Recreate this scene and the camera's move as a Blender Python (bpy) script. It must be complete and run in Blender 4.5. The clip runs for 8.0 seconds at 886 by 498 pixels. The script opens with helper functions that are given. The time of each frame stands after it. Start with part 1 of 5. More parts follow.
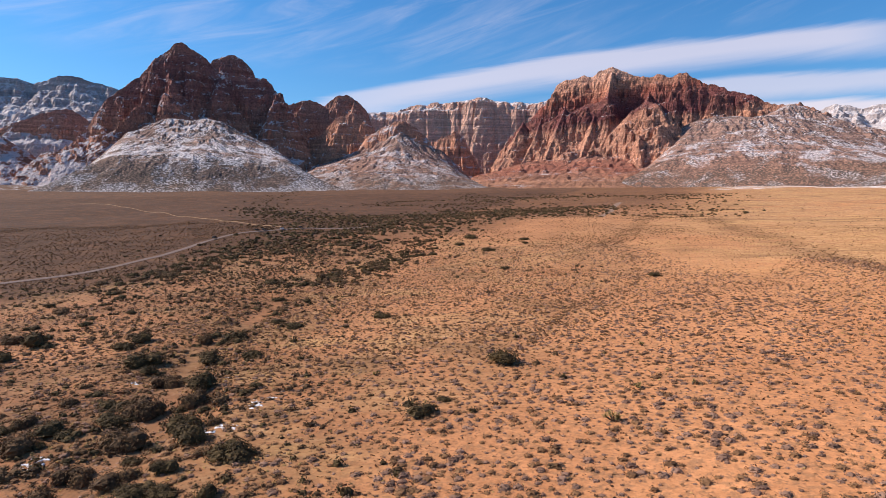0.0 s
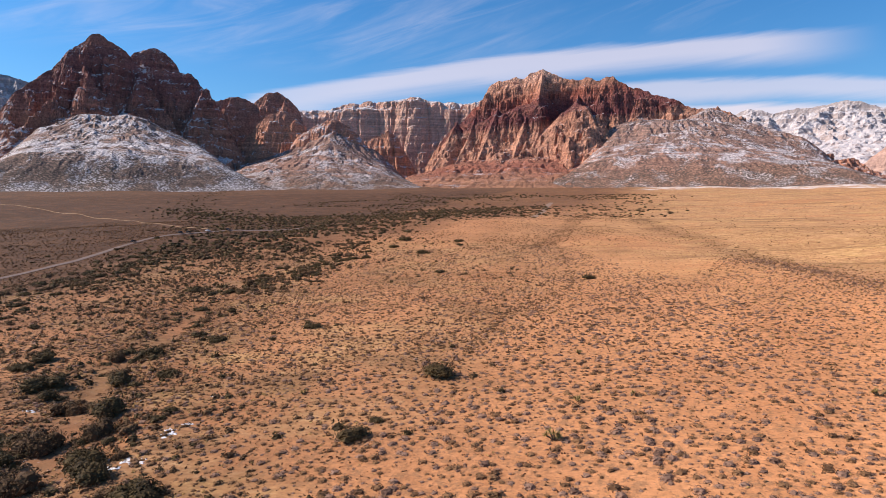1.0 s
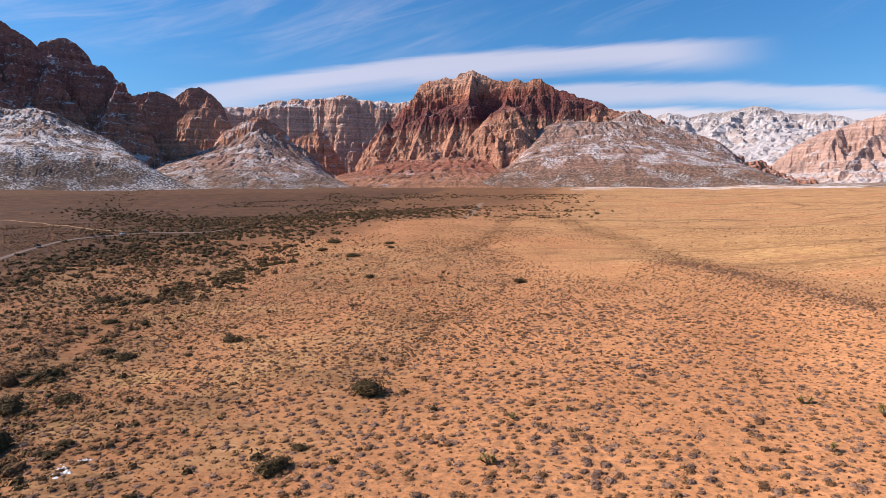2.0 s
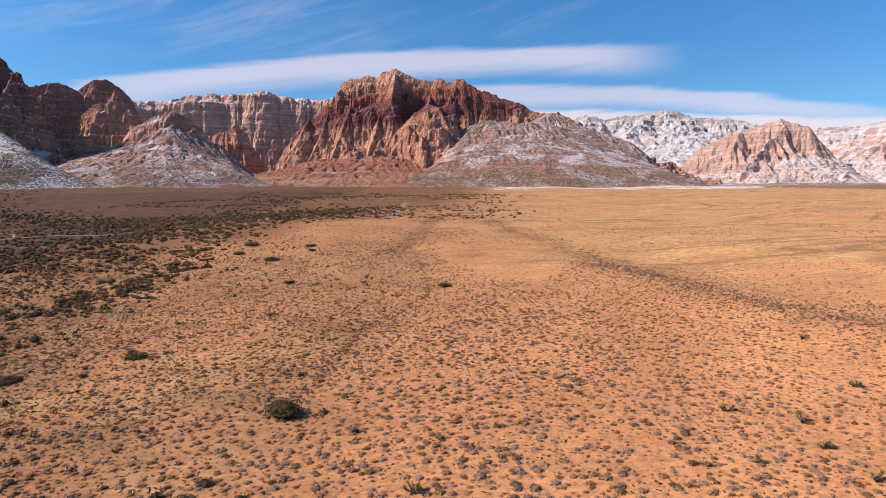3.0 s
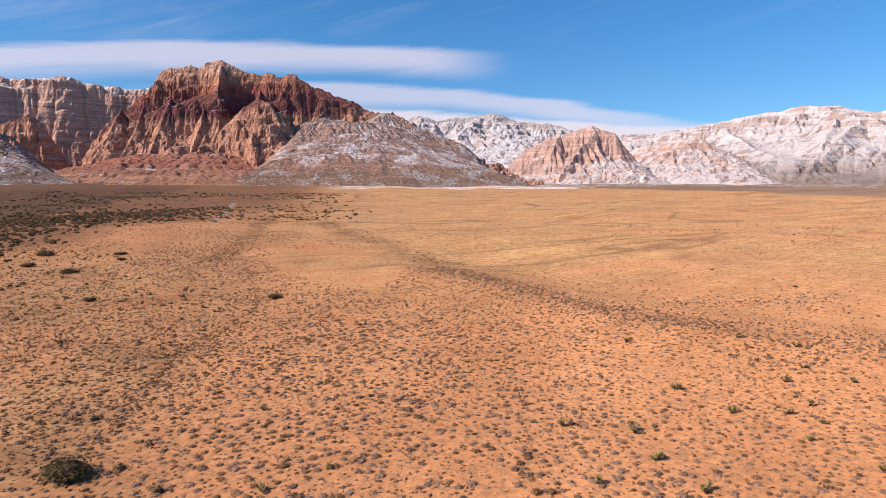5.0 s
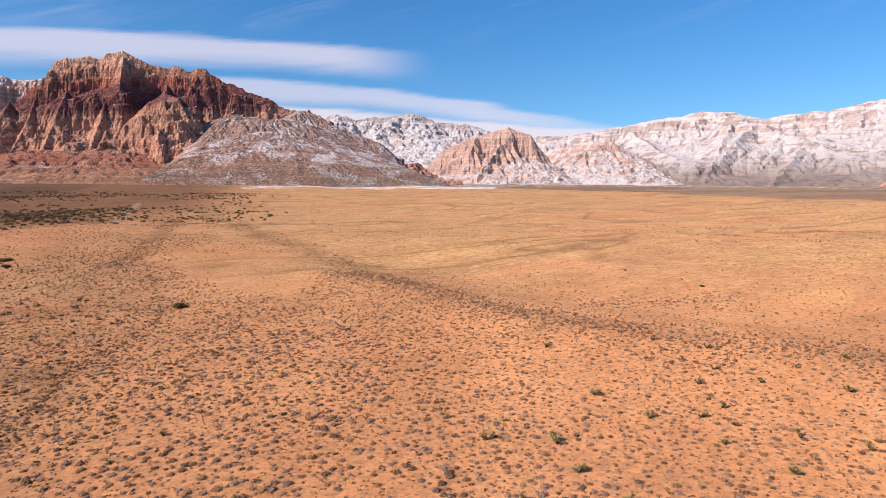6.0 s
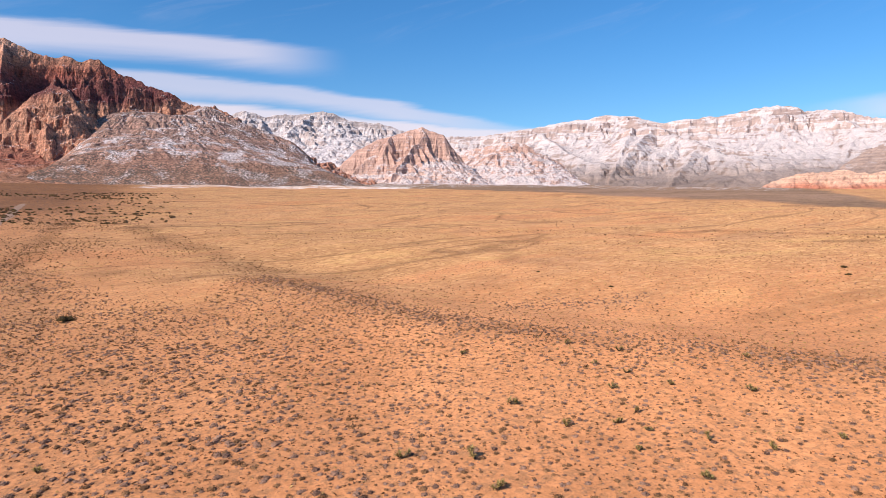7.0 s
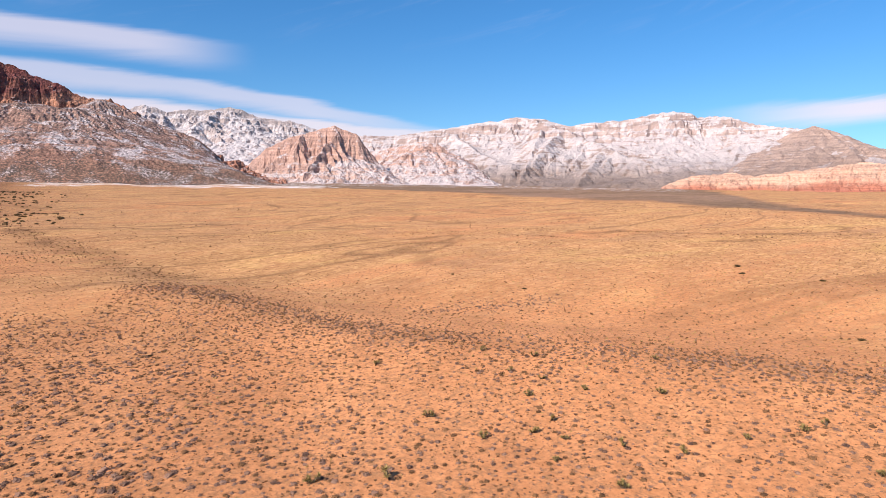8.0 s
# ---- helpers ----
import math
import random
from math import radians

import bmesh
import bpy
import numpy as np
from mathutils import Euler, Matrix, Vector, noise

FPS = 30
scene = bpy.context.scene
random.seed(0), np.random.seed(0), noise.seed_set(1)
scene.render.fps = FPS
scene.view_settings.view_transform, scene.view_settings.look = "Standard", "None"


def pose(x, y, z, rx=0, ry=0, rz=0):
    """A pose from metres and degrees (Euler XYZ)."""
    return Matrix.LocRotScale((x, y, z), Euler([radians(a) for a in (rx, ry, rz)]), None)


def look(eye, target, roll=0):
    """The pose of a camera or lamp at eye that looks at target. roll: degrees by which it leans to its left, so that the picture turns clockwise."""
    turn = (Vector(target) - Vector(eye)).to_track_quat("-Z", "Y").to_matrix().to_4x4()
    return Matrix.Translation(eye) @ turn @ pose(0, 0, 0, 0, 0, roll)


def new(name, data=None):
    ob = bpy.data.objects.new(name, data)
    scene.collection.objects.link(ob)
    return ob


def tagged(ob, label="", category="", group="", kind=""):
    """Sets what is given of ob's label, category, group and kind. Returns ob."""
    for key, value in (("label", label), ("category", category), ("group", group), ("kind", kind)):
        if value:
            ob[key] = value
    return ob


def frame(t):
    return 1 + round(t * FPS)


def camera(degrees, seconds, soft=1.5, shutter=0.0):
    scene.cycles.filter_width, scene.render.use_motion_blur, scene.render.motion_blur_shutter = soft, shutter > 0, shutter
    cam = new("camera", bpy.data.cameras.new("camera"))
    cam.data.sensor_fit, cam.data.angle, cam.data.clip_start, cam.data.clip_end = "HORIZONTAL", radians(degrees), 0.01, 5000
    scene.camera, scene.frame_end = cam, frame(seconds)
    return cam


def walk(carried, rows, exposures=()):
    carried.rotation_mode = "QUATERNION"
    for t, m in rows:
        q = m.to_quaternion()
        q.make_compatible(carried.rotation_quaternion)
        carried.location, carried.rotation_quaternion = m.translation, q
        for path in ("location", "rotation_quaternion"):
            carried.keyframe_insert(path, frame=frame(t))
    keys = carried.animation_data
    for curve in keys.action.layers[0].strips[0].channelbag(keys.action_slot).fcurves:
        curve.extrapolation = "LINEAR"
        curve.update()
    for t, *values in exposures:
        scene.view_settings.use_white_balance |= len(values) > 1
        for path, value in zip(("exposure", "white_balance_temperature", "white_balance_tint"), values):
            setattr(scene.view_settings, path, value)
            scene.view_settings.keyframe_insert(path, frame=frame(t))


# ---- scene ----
cam = camera(70.95, 8.0, 0.65)
# seconds, x, y, z in metres, heading to the left of +y, pitch and roll in degrees
PATH = [
    (0.0, 5.90, -5.32, 30.85, 23.442, -3.948, 0.102),
    (0.5, 4.97, -2.71, 31.49, 20.576, -3.957, 0.065),
    (1.0, 4.21, -0.14, 32.15, 17.431, -3.987, 0.031),
    (1.5, 3.64, 2.39, 32.89, 14.250, -4.022, 0.021),
    (3.0, 2.83, 9.98, 35.10, 4.169, -4.160, 0.000),
    (3.5, 2.92, 12.33, 35.59, 0.154, -4.198, -0.004),
    (4.0, 3.18, 14.49, 36.01, -3.517, -4.209, -0.001),
    (4.5, 3.53, 16.54, 36.55, -7.150, -4.255, -0.047),
    (6.0, 5.21, 22.39, 38.03, -18.167, -4.323, -0.052),
    (6.5, 5.97, 24.30, 38.56, -22.107, -4.366, -0.045),
    (7.0, 6.96, 26.08, 39.01, -26.011, -4.373, -0.065),
    (7.5, 7.94, 27.79, 39.48, -29.966, -4.398, 0.008),
    (8.0, 9.07, 29.36, 39.92, -33.895, -4.410, 0.066),
]


def aim(x, y, z, heading, pitch, roll):
    h, p = radians(heading), radians(pitch)
    ahead = Vector((-math.sin(h) * math.cos(p), math.cos(h) * math.cos(p), math.sin(p)))
    return look((x, y, z), Vector((x, y, z)) + 10 * ahead, roll)


EXPOSURES = [(0.0, 0.43, 6450, 15.5), (3.5, 0.38, 6400, 15.5), (8.0, 0.43, 6400, 16)]
walk(cam, [(t, aim(*row)) for t, *row in PATH], EXPOSURES)

# ---- sky and sun ----
SUN_AZ, SUN_EL = -102.0, 36.0  # degrees to the right of +y, above the horizon
sun_way = Vector((math.sin(radians(SUN_AZ)) * math.cos(radians(SUN_EL)),
                  math.cos(radians(SUN_AZ)) * math.cos(radians(SUN_EL)), math.sin(radians(SUN_EL))))
sun_data = bpy.data.lights.new("sun", "SUN")
sun_data.energy, sun_data.angle, sun_data.color = 5.3, radians(0.53), (1.0, 0.89, 0.75)
sun = new("sun", sun_data)
sun.matrix_world = look(sun_way * 100, (0, 0, 0))


class Nodes:
    """Short hands for building a node tree."""

    def __init__(self, tree):
        self.tree = tree
        tree.nodes.clear()

    def add(self, kind, **values):
        n = self.tree.nodes.new(kind)
        for key, value in values.items():
            n.inputs[key].default_value = value
        return n

    def link(self, a, b):
        self.tree.links.new(a, b)

    def put(self, socket, value):
        if isinstance(value, (int, float)):
            socket.default_value = value
        elif isinstance(value, tuple):
            socket.default_value = value if len(value) == 4 or socket.type == "VECTOR" else (*value, 1)
        else:
            self.link(value, socket)

    def math(self, op, a, b=0.0, c=0.0, clamp=False):
        n = self.tree.nodes.new("ShaderNodeMath")
        n.operation, n.use_clamp = op, clamp
        for socket, value in zip(n.inputs, (a, b, c)):
            self.put(socket, value)
        return n.outputs[0]

    def step(self, value, lo, hi, a=0.0, b=1.0):
        n = self.tree.nodes.new("ShaderNodeMapRange")
        n.interpolation_type = "SMOOTHSTEP"
        for name, v in (("Value", value), ("From Min", lo), ("From Max", hi), ("To Min", a), ("To Max", b)):
            self.put(n.inputs[name], v)
        return n.outputs[0]

    def mix(self, fac, a, b, blend="MIX"):
        n = self.tree.nodes.new("ShaderNodeMix")
        n.data_type, n.blend_type, n.clamp_factor = "RGBA", blend, True
        self.put(n.inputs[0], fac)
        self.put(n.inputs[6], a)
        self.put(n.inputs[7], b)
        return n.outputs[2]

    def scaled(self, vector, scale, offset=(0, 0, 0)):
        n = self.tree.nodes.new("ShaderNodeMapping")
        self.link(vector, n.inputs[0])
        n.inputs["Scale"].default_value = scale
        n.inputs["Location"].default_value = offset
        return n.outputs[0]

    def noise(self, vector, scale, detail=4.0, rough=0.55, distortion=0.0):
        n = self.add("ShaderNodeTexNoise", Scale=scale, Detail=detail, Roughness=rough, Distortion=distortion)
        self.link(vector, n.inputs["Vector"])
        return n.outputs[0]

    def ramp(self, fac, stops):
        n = self.tree.nodes.new("ShaderNodeValToRGB")
        self.link(fac, n.inputs[0])
        el = n.color_ramp.elements
        while len(el) < len(stops):
            el.new(0.5)
        for e, (pos, col) in zip(el, stops):
            e.position, e.color = pos, (*col, 1)
        return n.outputs[0]


def cloud(nd, az, el, grain, a0, half_left, half_right, e0, slope, curve, up, down, amount):
    """The cover of one streak of cirrus round azimuth a0, whose middle line is a parabola."""
    da = nd.math("SUBTRACT", az, a0)
    mid = nd.math("MULTIPLY_ADD", da, slope, e0)
    mid = nd.math("MULTIPLY_ADD", nd.math("MULTIPLY", da, da), curve, mid)
    off = nd.math("SUBTRACT", el, mid)
    off = nd.math("MULTIPLY_ADD", nd.math("SUBTRACT", grain, 0.5), 1.6, off)
    body = nd.math("MULTIPLY", nd.step(off, up * 0.25, up, 1.0, 0.0), nd.step(off, -down, -down * 0.15))
    ends = nd.math("MULTIPLY", nd.step(da, -half_left, -half_left * 0.4), nd.step(da, half_right * 0.35, half_right, 1.0, 0.0))
    return nd.math("MULTIPLY", nd.math("MULTIPLY", body, ends), amount)


def build_sky():
    world = bpy.data.worlds.new("sky")
    scene.world = world
    world.use_nodes = True
    nd = Nodes(world.node_tree)
    sky = nd.tree.nodes.new("ShaderNodeTexSky")
    sky.sky_type, sky.sun_disc = "NISHITA", False
    sky.sun_elevation, sky.sun_rotation = radians(SUN_EL), radians(SUN_AZ)
    sky.altitude, sky.air_density, sky.dust_density, sky.ozone_density = 1200, 1.0, 0.6, 2.5
    way = nd.tree.nodes.new("ShaderNodeTexCoord").outputs["Generated"]
    sep = nd.tree.nodes.new("ShaderNodeSeparateXYZ")
    nd.link(way, sep.inputs[0])
    az = nd.math("MULTIPLY", nd.math("ARCTAN2", sep.outputs[0], sep.outputs[1]), 57.2958)
    el = nd.math("MULTIPLY", nd.math("ARCSINE", sep.outputs[2]), 57.2958)
    comb = nd.tree.nodes.new("ShaderNodeCombineXYZ")
    nd.put(comb.inputs[0], nd.math("MULTIPLY", az, 0.05))
    nd.put(comb.inputs[1], nd.math("MULTIPLY_ADD", az, -0.05, nd.math("MULTIPLY", el, 0.55)))
    grain = nd.noise(comb.outputs[0], 1.0, 6.0, 0.6, 0.6)
    comb2 = nd.tree.nodes.new("ShaderNodeCombineXYZ")
    nd.put(comb2.inputs[0], nd.math("MULTIPLY", az, 0.11))
    nd.put(comb2.inputs[1], nd.math("MULTIPLY_ADD", az, -0.2, nd.math("MULTIPLY", el, 0.7)))
    wisp = nd.noise(comb2.outputs[0], 0.8, 5.0, 0.6, 0.7)
    covers = [
        cloud(nd, az, el, grain, 3, 60, 15, 13.1, 0.0, -0.0032, 1.0, 2.3, 0.55),
        cloud(nd, az, el, grain, 9, 22, 34, 9.6, -0.05, -0.004, 0.9, 1.7, 0.46),
        cloud(nd, az, el, grain, 12, 30, 42, 7.3, -0.07, 0.0, 1.0, 3.0, 0.66),
        cloud(nd, az, el, grain, 78, 24, 40, 7.4, 0.03, 0.0, 1.1, 1.4, 0.7),
        nd.math("MULTIPLY", nd.math("MULTIPLY", nd.step(wisp, 0.35, 0.95), nd.step(el, 11.0, 15.0)), nd.step(az, -25, 2, 0.38, 0.0)),
        nd.math("MULTIPLY", nd.step(wisp, 0.5, 0.85), nd.step(el, 12.5, 16.0, 0.0, 0.12)),
    ]
    total = covers[0]
    for c in covers[1:]:
        total = nd.math("MAXIMUM", total, c)
    blue = nd.mix(nd.step(el, 2.0, 18.0), (0.58, 0.90, 1.04), (0.40, 0.93, 1.22))
    tint = nd.mix(1.0, sky.outputs[0], blue, "MULTIPLY")
    tint = nd.mix(total, tint, nd.mix(nd.step(el, 6.0, 12.0), (8.9, 7.4, 7.0), (8.0, 7.2, 7.3)))
    bg = nd.add("ShaderNodeBackground", Strength=0.092)
    nd.link(tint, bg.inputs[0])
    out = nd.tree.nodes.new("ShaderNodeOutputWorld")
    nd.link(bg.outputs[0], out.inputs[0])


build_sky()


# ---- materials ----
def material(name, rough=0.9):
    m = bpy.data.materials.new(name)
    m.use_nodes = True
    nd = Nodes(m.node_tree)
    bsdf = nd.add("ShaderNodeBsdfPrincipled", Roughness=rough)
    bsdf.inputs["Specular IOR Level"].default_value = 0.15
    out = nd.tree.nodes.new("ShaderNodeOutputMaterial")
    nd.link(bsdf.outputs[0], out.inputs[0])
    geo = nd.tree.nodes.new("ShaderNodeNewGeometry")
    return m, nd, bsdf, geo


def bump(nd, bsdf, height, strength, distance):
    b = nd.add("ShaderNodeBump", Strength=strength, Distance=distance)
    nd.link(height, b.inputs["Height"])
    nd.link(b.outputs[0], bsdf.inputs["Normal"])


def rock_material(name, z0, z1, stops, streak, snow, snow_nz, speckle, grain=0.5, line=(-200, -100), dip=0.0, scrub=0.0, ledges=0.5, bare=0.25, relief=1.0, strata=1.0, drift=0.5):
    """Layered sandstone: colour bands by height, dark varnish running down with blue shade in its tone, and snow lying
    on the flatter ledges.
    """
    m, nd, bsdf, geo = material(name)
    pos = geo.outputs["Position"]
    sep = nd.tree.nodes.new("ShaderNodeSeparateXYZ")
    nd.link(pos, sep.inputs[0])
    nrm = nd.tree.nodes.new("ShaderNodeSeparateXYZ")
    nd.link(geo.outputs["Normal"], nrm.inputs[0])
    warp = nd.noise(pos, 0.006, 5.0, 0.6)
    level = nd.math("MULTIPLY_ADD", nd.math("SUBTRACT", warp, 0.5), 90.0, sep.outputs[2])
    level = nd.math("MULTIPLY_ADD", sep.outputs[0], -dip, level)
    col = nd.ramp(nd.math("MULTIPLY", nd.math("SUBTRACT", level, z0), 1.0 / (z1 - z0), clamp=True), stops)
    col = nd.mix(nd.step(nd.noise(pos, 0.013, 5.0, 0.65), 0.48, 0.62, 0.0, 0.25), col, stops[1][1])
    bands = nd.noise(nd.scaled(pos, (0.003, 0.003, 0.10 * strata)), 1.0, 4.0, 0.6)
    col = nd.mix(1.0, col, nd.ramp(bands, [(0.3, (0.66, 0.63, 0.63)), (0.7, (1.2, 1.17, 1.13))]), "MULTIPLY")
    # varnish streaks on steep faces, cooled to put bluish shade into the colour
    run = nd.noise(nd.scaled(pos, (0.06, 0.06, 0.008)), 1.0, 6.0, 0.7)
    steep = nd.step(nrm.outputs[2], 0.75, 0.5)
    col = nd.mix(nd.math("MULTIPLY", nd.step(run, 0.47, 0.66, 0.0, streak), steep), col, (0.050, 0.036, 0.038))
    fine = nd.noise(pos, 0.16, 6.0, 0.7)
    col = nd.mix(grain, col, nd.ramp(fine, [(0.32, (0.42, 0.40, 0.42)), (0.68, (2.0, 1.9, 1.88))]), "MULTIPLY")
    flat = nd.step(nrm.outputs[2], 0.55, 0.75)
    flake = nd.noise(pos, 0.32, 4.0, 0.7)
    ledge = nd.noise(nd.scaled(pos, (0.02 * strata, 0.02 * strata, 0.16 * strata)), 1.0, 5.0, 0.7, 0.5)
    patch = nd.noise(pos, 0.009, 4.0, 0.6)
    lie = nd.math("MULTIPLY_ADD", nd.math("SUBTRACT", flake, 0.5), 0.8, nrm.outputs[2])
    lie = nd.math("MULTIPLY_ADD", nd.math("SUBTRACT", patch, 0.5), drift, lie)
    lie = nd.math("MULTIPLY_ADD", nd.math("SUBTRACT", ledge, 0.5), ledges, lie)
    chute = nd.noise(nd.scaled(pos, (0.016, 0.016, 0.003)), 1.0, 3.0, 0.6, 0.5)
    lie = nd.math("MULTIPLY_ADD", nd.math("SUBTRACT", chute, 0.5), drift * 2.2, lie)
    lie = nd.math("MULTIPLY", nd.step(lie, snow_nz, snow_nz + 0.2, 0.0, snow), nd.step(level, line[0], line[1], bare, 1.0))
    col = nd.mix(lie, col, (0.72, 0.675, 0.685))
    # shrubs and boulders dotted over the flatter ground
    dots = nd.noise(pos, 0.2, 2.0, 0.55)
    thick = nd.step(nd.noise(pos, 0.02, 4.0, 0.6), 0.35, 0.65, 0.45, 1.0)
    col = nd.mix(nd.math("MULTIPLY", nd.math("MULTIPLY", nd.step(dots, 0.47, 0.54, 0.0, speckle), thick), flat), col, (0.062, 0.055, 0.05))
    if scrub:
        low = nd.math("MULTIPLY", nd.step(level, 190, 90, 0.0, scrub), nd.step(nd.noise(pos, 0.2, 3.0, 0.6), 0.3, 0.55))
        col = nd.mix(low, col, (0.10, 0.072, 0.055))
    nd.link(col, bsdf.inputs["Base Color"])
    h = nd.math("ADD", nd.noise(pos, 0.07, 6.0, 0.65), nd.math("MULTIPLY", run, 0.4))
    bump(nd, bsdf, h, relief, 16.0)
    return m


def ground_material():
    m, nd, bsdf, geo = material("desert_soil", 0.95)
    bsdf.inputs["Diffuse Roughness"].default_value = 0.3
    pos = geo.outputs["Position"]

    def cover(key):
        a = nd.tree.nodes.new("ShaderNodeAttribute")
        a.attribute_name = key
        return a.outputs["Fac"]

    big = nd.noise(pos, 0.02, 5.0, 0.6)
    small = nd.noise(pos, 0.9, 6.0, 0.7)
    soil = nd.ramp(big, [(0.3, (0.50, 0.218, 0.093)), (0.7, (0.61, 0.288, 0.128))])
    soil = nd.mix(0.8, soil, nd.ramp(small, [(0.3, (0.66, 0.64, 0.62)), (0.7, (1.2, 1.2, 1.2))]), "MULTIPLY")
    pebble = nd.noise(pos, 5.0, 3.0, 0.6)
    speck = nd.noise(pos, 1.9, 2.0, 0.5)
    soil = nd.mix(nd.step(speck, 0.60, 0.66, 0.0, 0.6), soil, (0.20, 0.105, 0.058))
    soil = nd.mix(nd.step(pebble, 0.6, 0.7, 0.0, 0.35), soil, (0.24, 0.15, 0.10))
    litter = nd.noise(pos, 0.75, 4.0, 0.7, 0.6)
    soil = nd.mix(nd.step(litter, 0.5, 0.6, 0.0, 0.5), soil, nd.ramp(pebble, [(0.4, (0.15, 0.085, 0.048)), (0.65, (0.34, 0.20, 0.105))]))
    blade = nd.noise(nd.scaled(pos, (0.25, 0.6, 0.3)), 1.0, 6.0, 0.75)
    grass = nd.ramp(blade, [(0.36, (0.275, 0.138, 0.060)), (0.54, (0.50, 0.268, 0.118)), (0.70, (0.64, 0.42, 0.215))])
    drift = nd.noise(nd.scaled(pos, (0.005, 0.016, 0.01)), 1.0, 6.0, 0.65, 1.2)
    g = nd.math("MULTIPLY", cover("grass"), nd.step(nd.math("ADD", drift, nd.math("MULTIPLY", blade, 0.35)), 0.5, 0.72, 0.1, 1.0))
    col = nd.mix(g, soil, grass)
    # dry scrub colour, deepened so it also carries the left plain's cloud shade
    dry = nd.ramp(nd.noise(pos, 0.35, 6.0, 0.75), [(0.3, (0.054, 0.025, 0.013)), (0.55, (0.105, 0.048, 0.023)), (0.75, (0.205, 0.098, 0.043))])
    s = nd.math("MULTIPLY", cover("scrub"), nd.step(nd.noise(pos, 0.05, 5.0, 0.65), 0.25, 0.6, 0.8, 1.0))
    col = nd.mix(s, col, dry)
    wide = nd.noise(nd.scaled(pos, (0.0016, 0.004, 0.004)), 1.0, 5.0, 0.6, 0.8)
    stony = nd.ramp(nd.noise(pos, 0.09, 6.0, 0.75), [(0.3, (0.115, 0.070, 0.042)), (0.7, (0.27, 0.17, 0.105))])
    stony = nd.mix(nd.step(wide, 0.42, 0.62), stony, nd.ramp(blade, [(0.35, (0.19, 0.115, 0.072)), (0.65, (0.32, 0.205, 0.14))]))
    col = nd.mix(cover("fan"), col, stony)
    gold = nd.noise(nd.scaled(pos, (0.012, 0.035, 0.03)), 1.0, 6.0, 0.7, 0.8)
    col = nd.mix(nd.math("MULTIPLY", nd.step(gold, 0.53, 0.66, 0.0, 0.65), cover("grass")), col, nd.ramp(blade, [(0.36, (0.40, 0.23, 0.085)), (0.66, (0.64, 0.40, 0.165))]))
    col = nd.mix(nd.math("MULTIPLY", nd.step(gold, 0.46, 0.36, 0.0, 0.6), cover("grass")), col, nd.ramp(blade, [(0.36, (0.24, 0.12, 0.06)), (0.66, (0.47, 0.26, 0.135))]))
    course = nd.noise(nd.scaled(pos, (0.0035, 0.007, 0.01)), 1.0, 3.0, 0.5, 1.5)
    course = nd.step(nd.math("ABSOLUTE", nd.math("SUBTRACT", course, 0.5)), 0.0, 0.022, 1.0, 0.0)
    col = nd.mix(nd.math("MULTIPLY", nd.math("MULTIPLY", course, cover("grass")), nd.step(small, 0.35, 0.6, 0.2, 0.75)), col, (0.17, 0.085, 0.04))
    # scrub too far off to be told apart
    dot = nd.noise(pos, 0.42, 2.0, 0.5)
    tone = nd.noise(pos, 0.045, 5.0, 0.65)
    col = nd.mix(0.55, col, nd.ramp(tone, [(0.3, (0.70, 0.66, 0.64)), (0.7, (1.22, 1.2, 1.18))]), "MULTIPLY")
    col = nd.mix(nd.math("MULTIPLY", nd.step(dot, 0.56, 0.66), cover("dots")), col, (0.085, 0.062, 0.05))
    gravel = nd.ramp(nd.noise(pos, 1.6, 6.0, 0.7), [(0.3, (0.26, 0.12, 0.065)), (0.7, (0.48, 0.25, 0.13))])
    col = nd.mix(cover("gravel"), col, gravel)
    flake = nd.noise(nd.scaled(pos, (0.02, 0.05, 0.05)), 1.0, 7.0, 0.75)
    white = nd.step(nd.math("ADD", nd.math("MULTIPLY_ADD", nd.math("SUBTRACT", flake, 0.5), 1.8, 0.5), cover("snow")), 0.95, 1.2, 0.0, 0.8)
    col = nd.mix(white, col, (0.80, 0.79, 0.80))
    nd.link(col, bsdf.inputs["Base Color"])
    h = nd.math("ADD", nd.noise(pos, 0.5, 6.0, 0.65), nd.math("MULTIPLY", dot, 0.4))
    bump(nd, bsdf, h, 0.7, 0.5)
    return m


def plant_material(name, dark, light, patch_scale=0.45, rough=0.8):
    m, nd, bsdf, geo = material(name, rough)
    pos = geo.outputs["Position"]
    mixed = nd.math("MULTIPLY_ADD", geo.outputs["Random Per Island"], 0.45, nd.math("MULTIPLY", nd.noise(pos, patch_scale, 3.0, 0.6), 0.75))
    nd.link(nd.ramp(mixed, [(0.25, dark), (0.8, light)]), bsdf.inputs["Base Color"])
    return m


def plain_material(name, col, rough, metal=0.0):
    m, nd, bsdf, geo = material(name, rough)
    n = nd.noise(geo.outputs["Position"], 3.0, 5.0, 0.6)
    c = nd.mix(0.5, col, nd.ramp(n, [(0.3, (0.8, 0.8, 0.8)), (0.7, (1.15, 1.15, 1.15))]), "MULTIPLY")
    nd.link(c, bsdf.inputs["Base Color"])
    bsdf.inputs["Metallic"].default_value = metal
    return m


# ---- noise and terrain ----
def lattice(ix, iy, seed):
    h = (ix.astype(np.int64) * 374761393 + iy.astype(np.int64) * 668265263 + seed * 974711) & 0xFFFFFFFF
    h = ((h ^ (h >> 13)) * 1274126177) & 0xFFFFFFFF
    return ((h ^ (h >> 16)) & 0xFFFF) / 65535.0


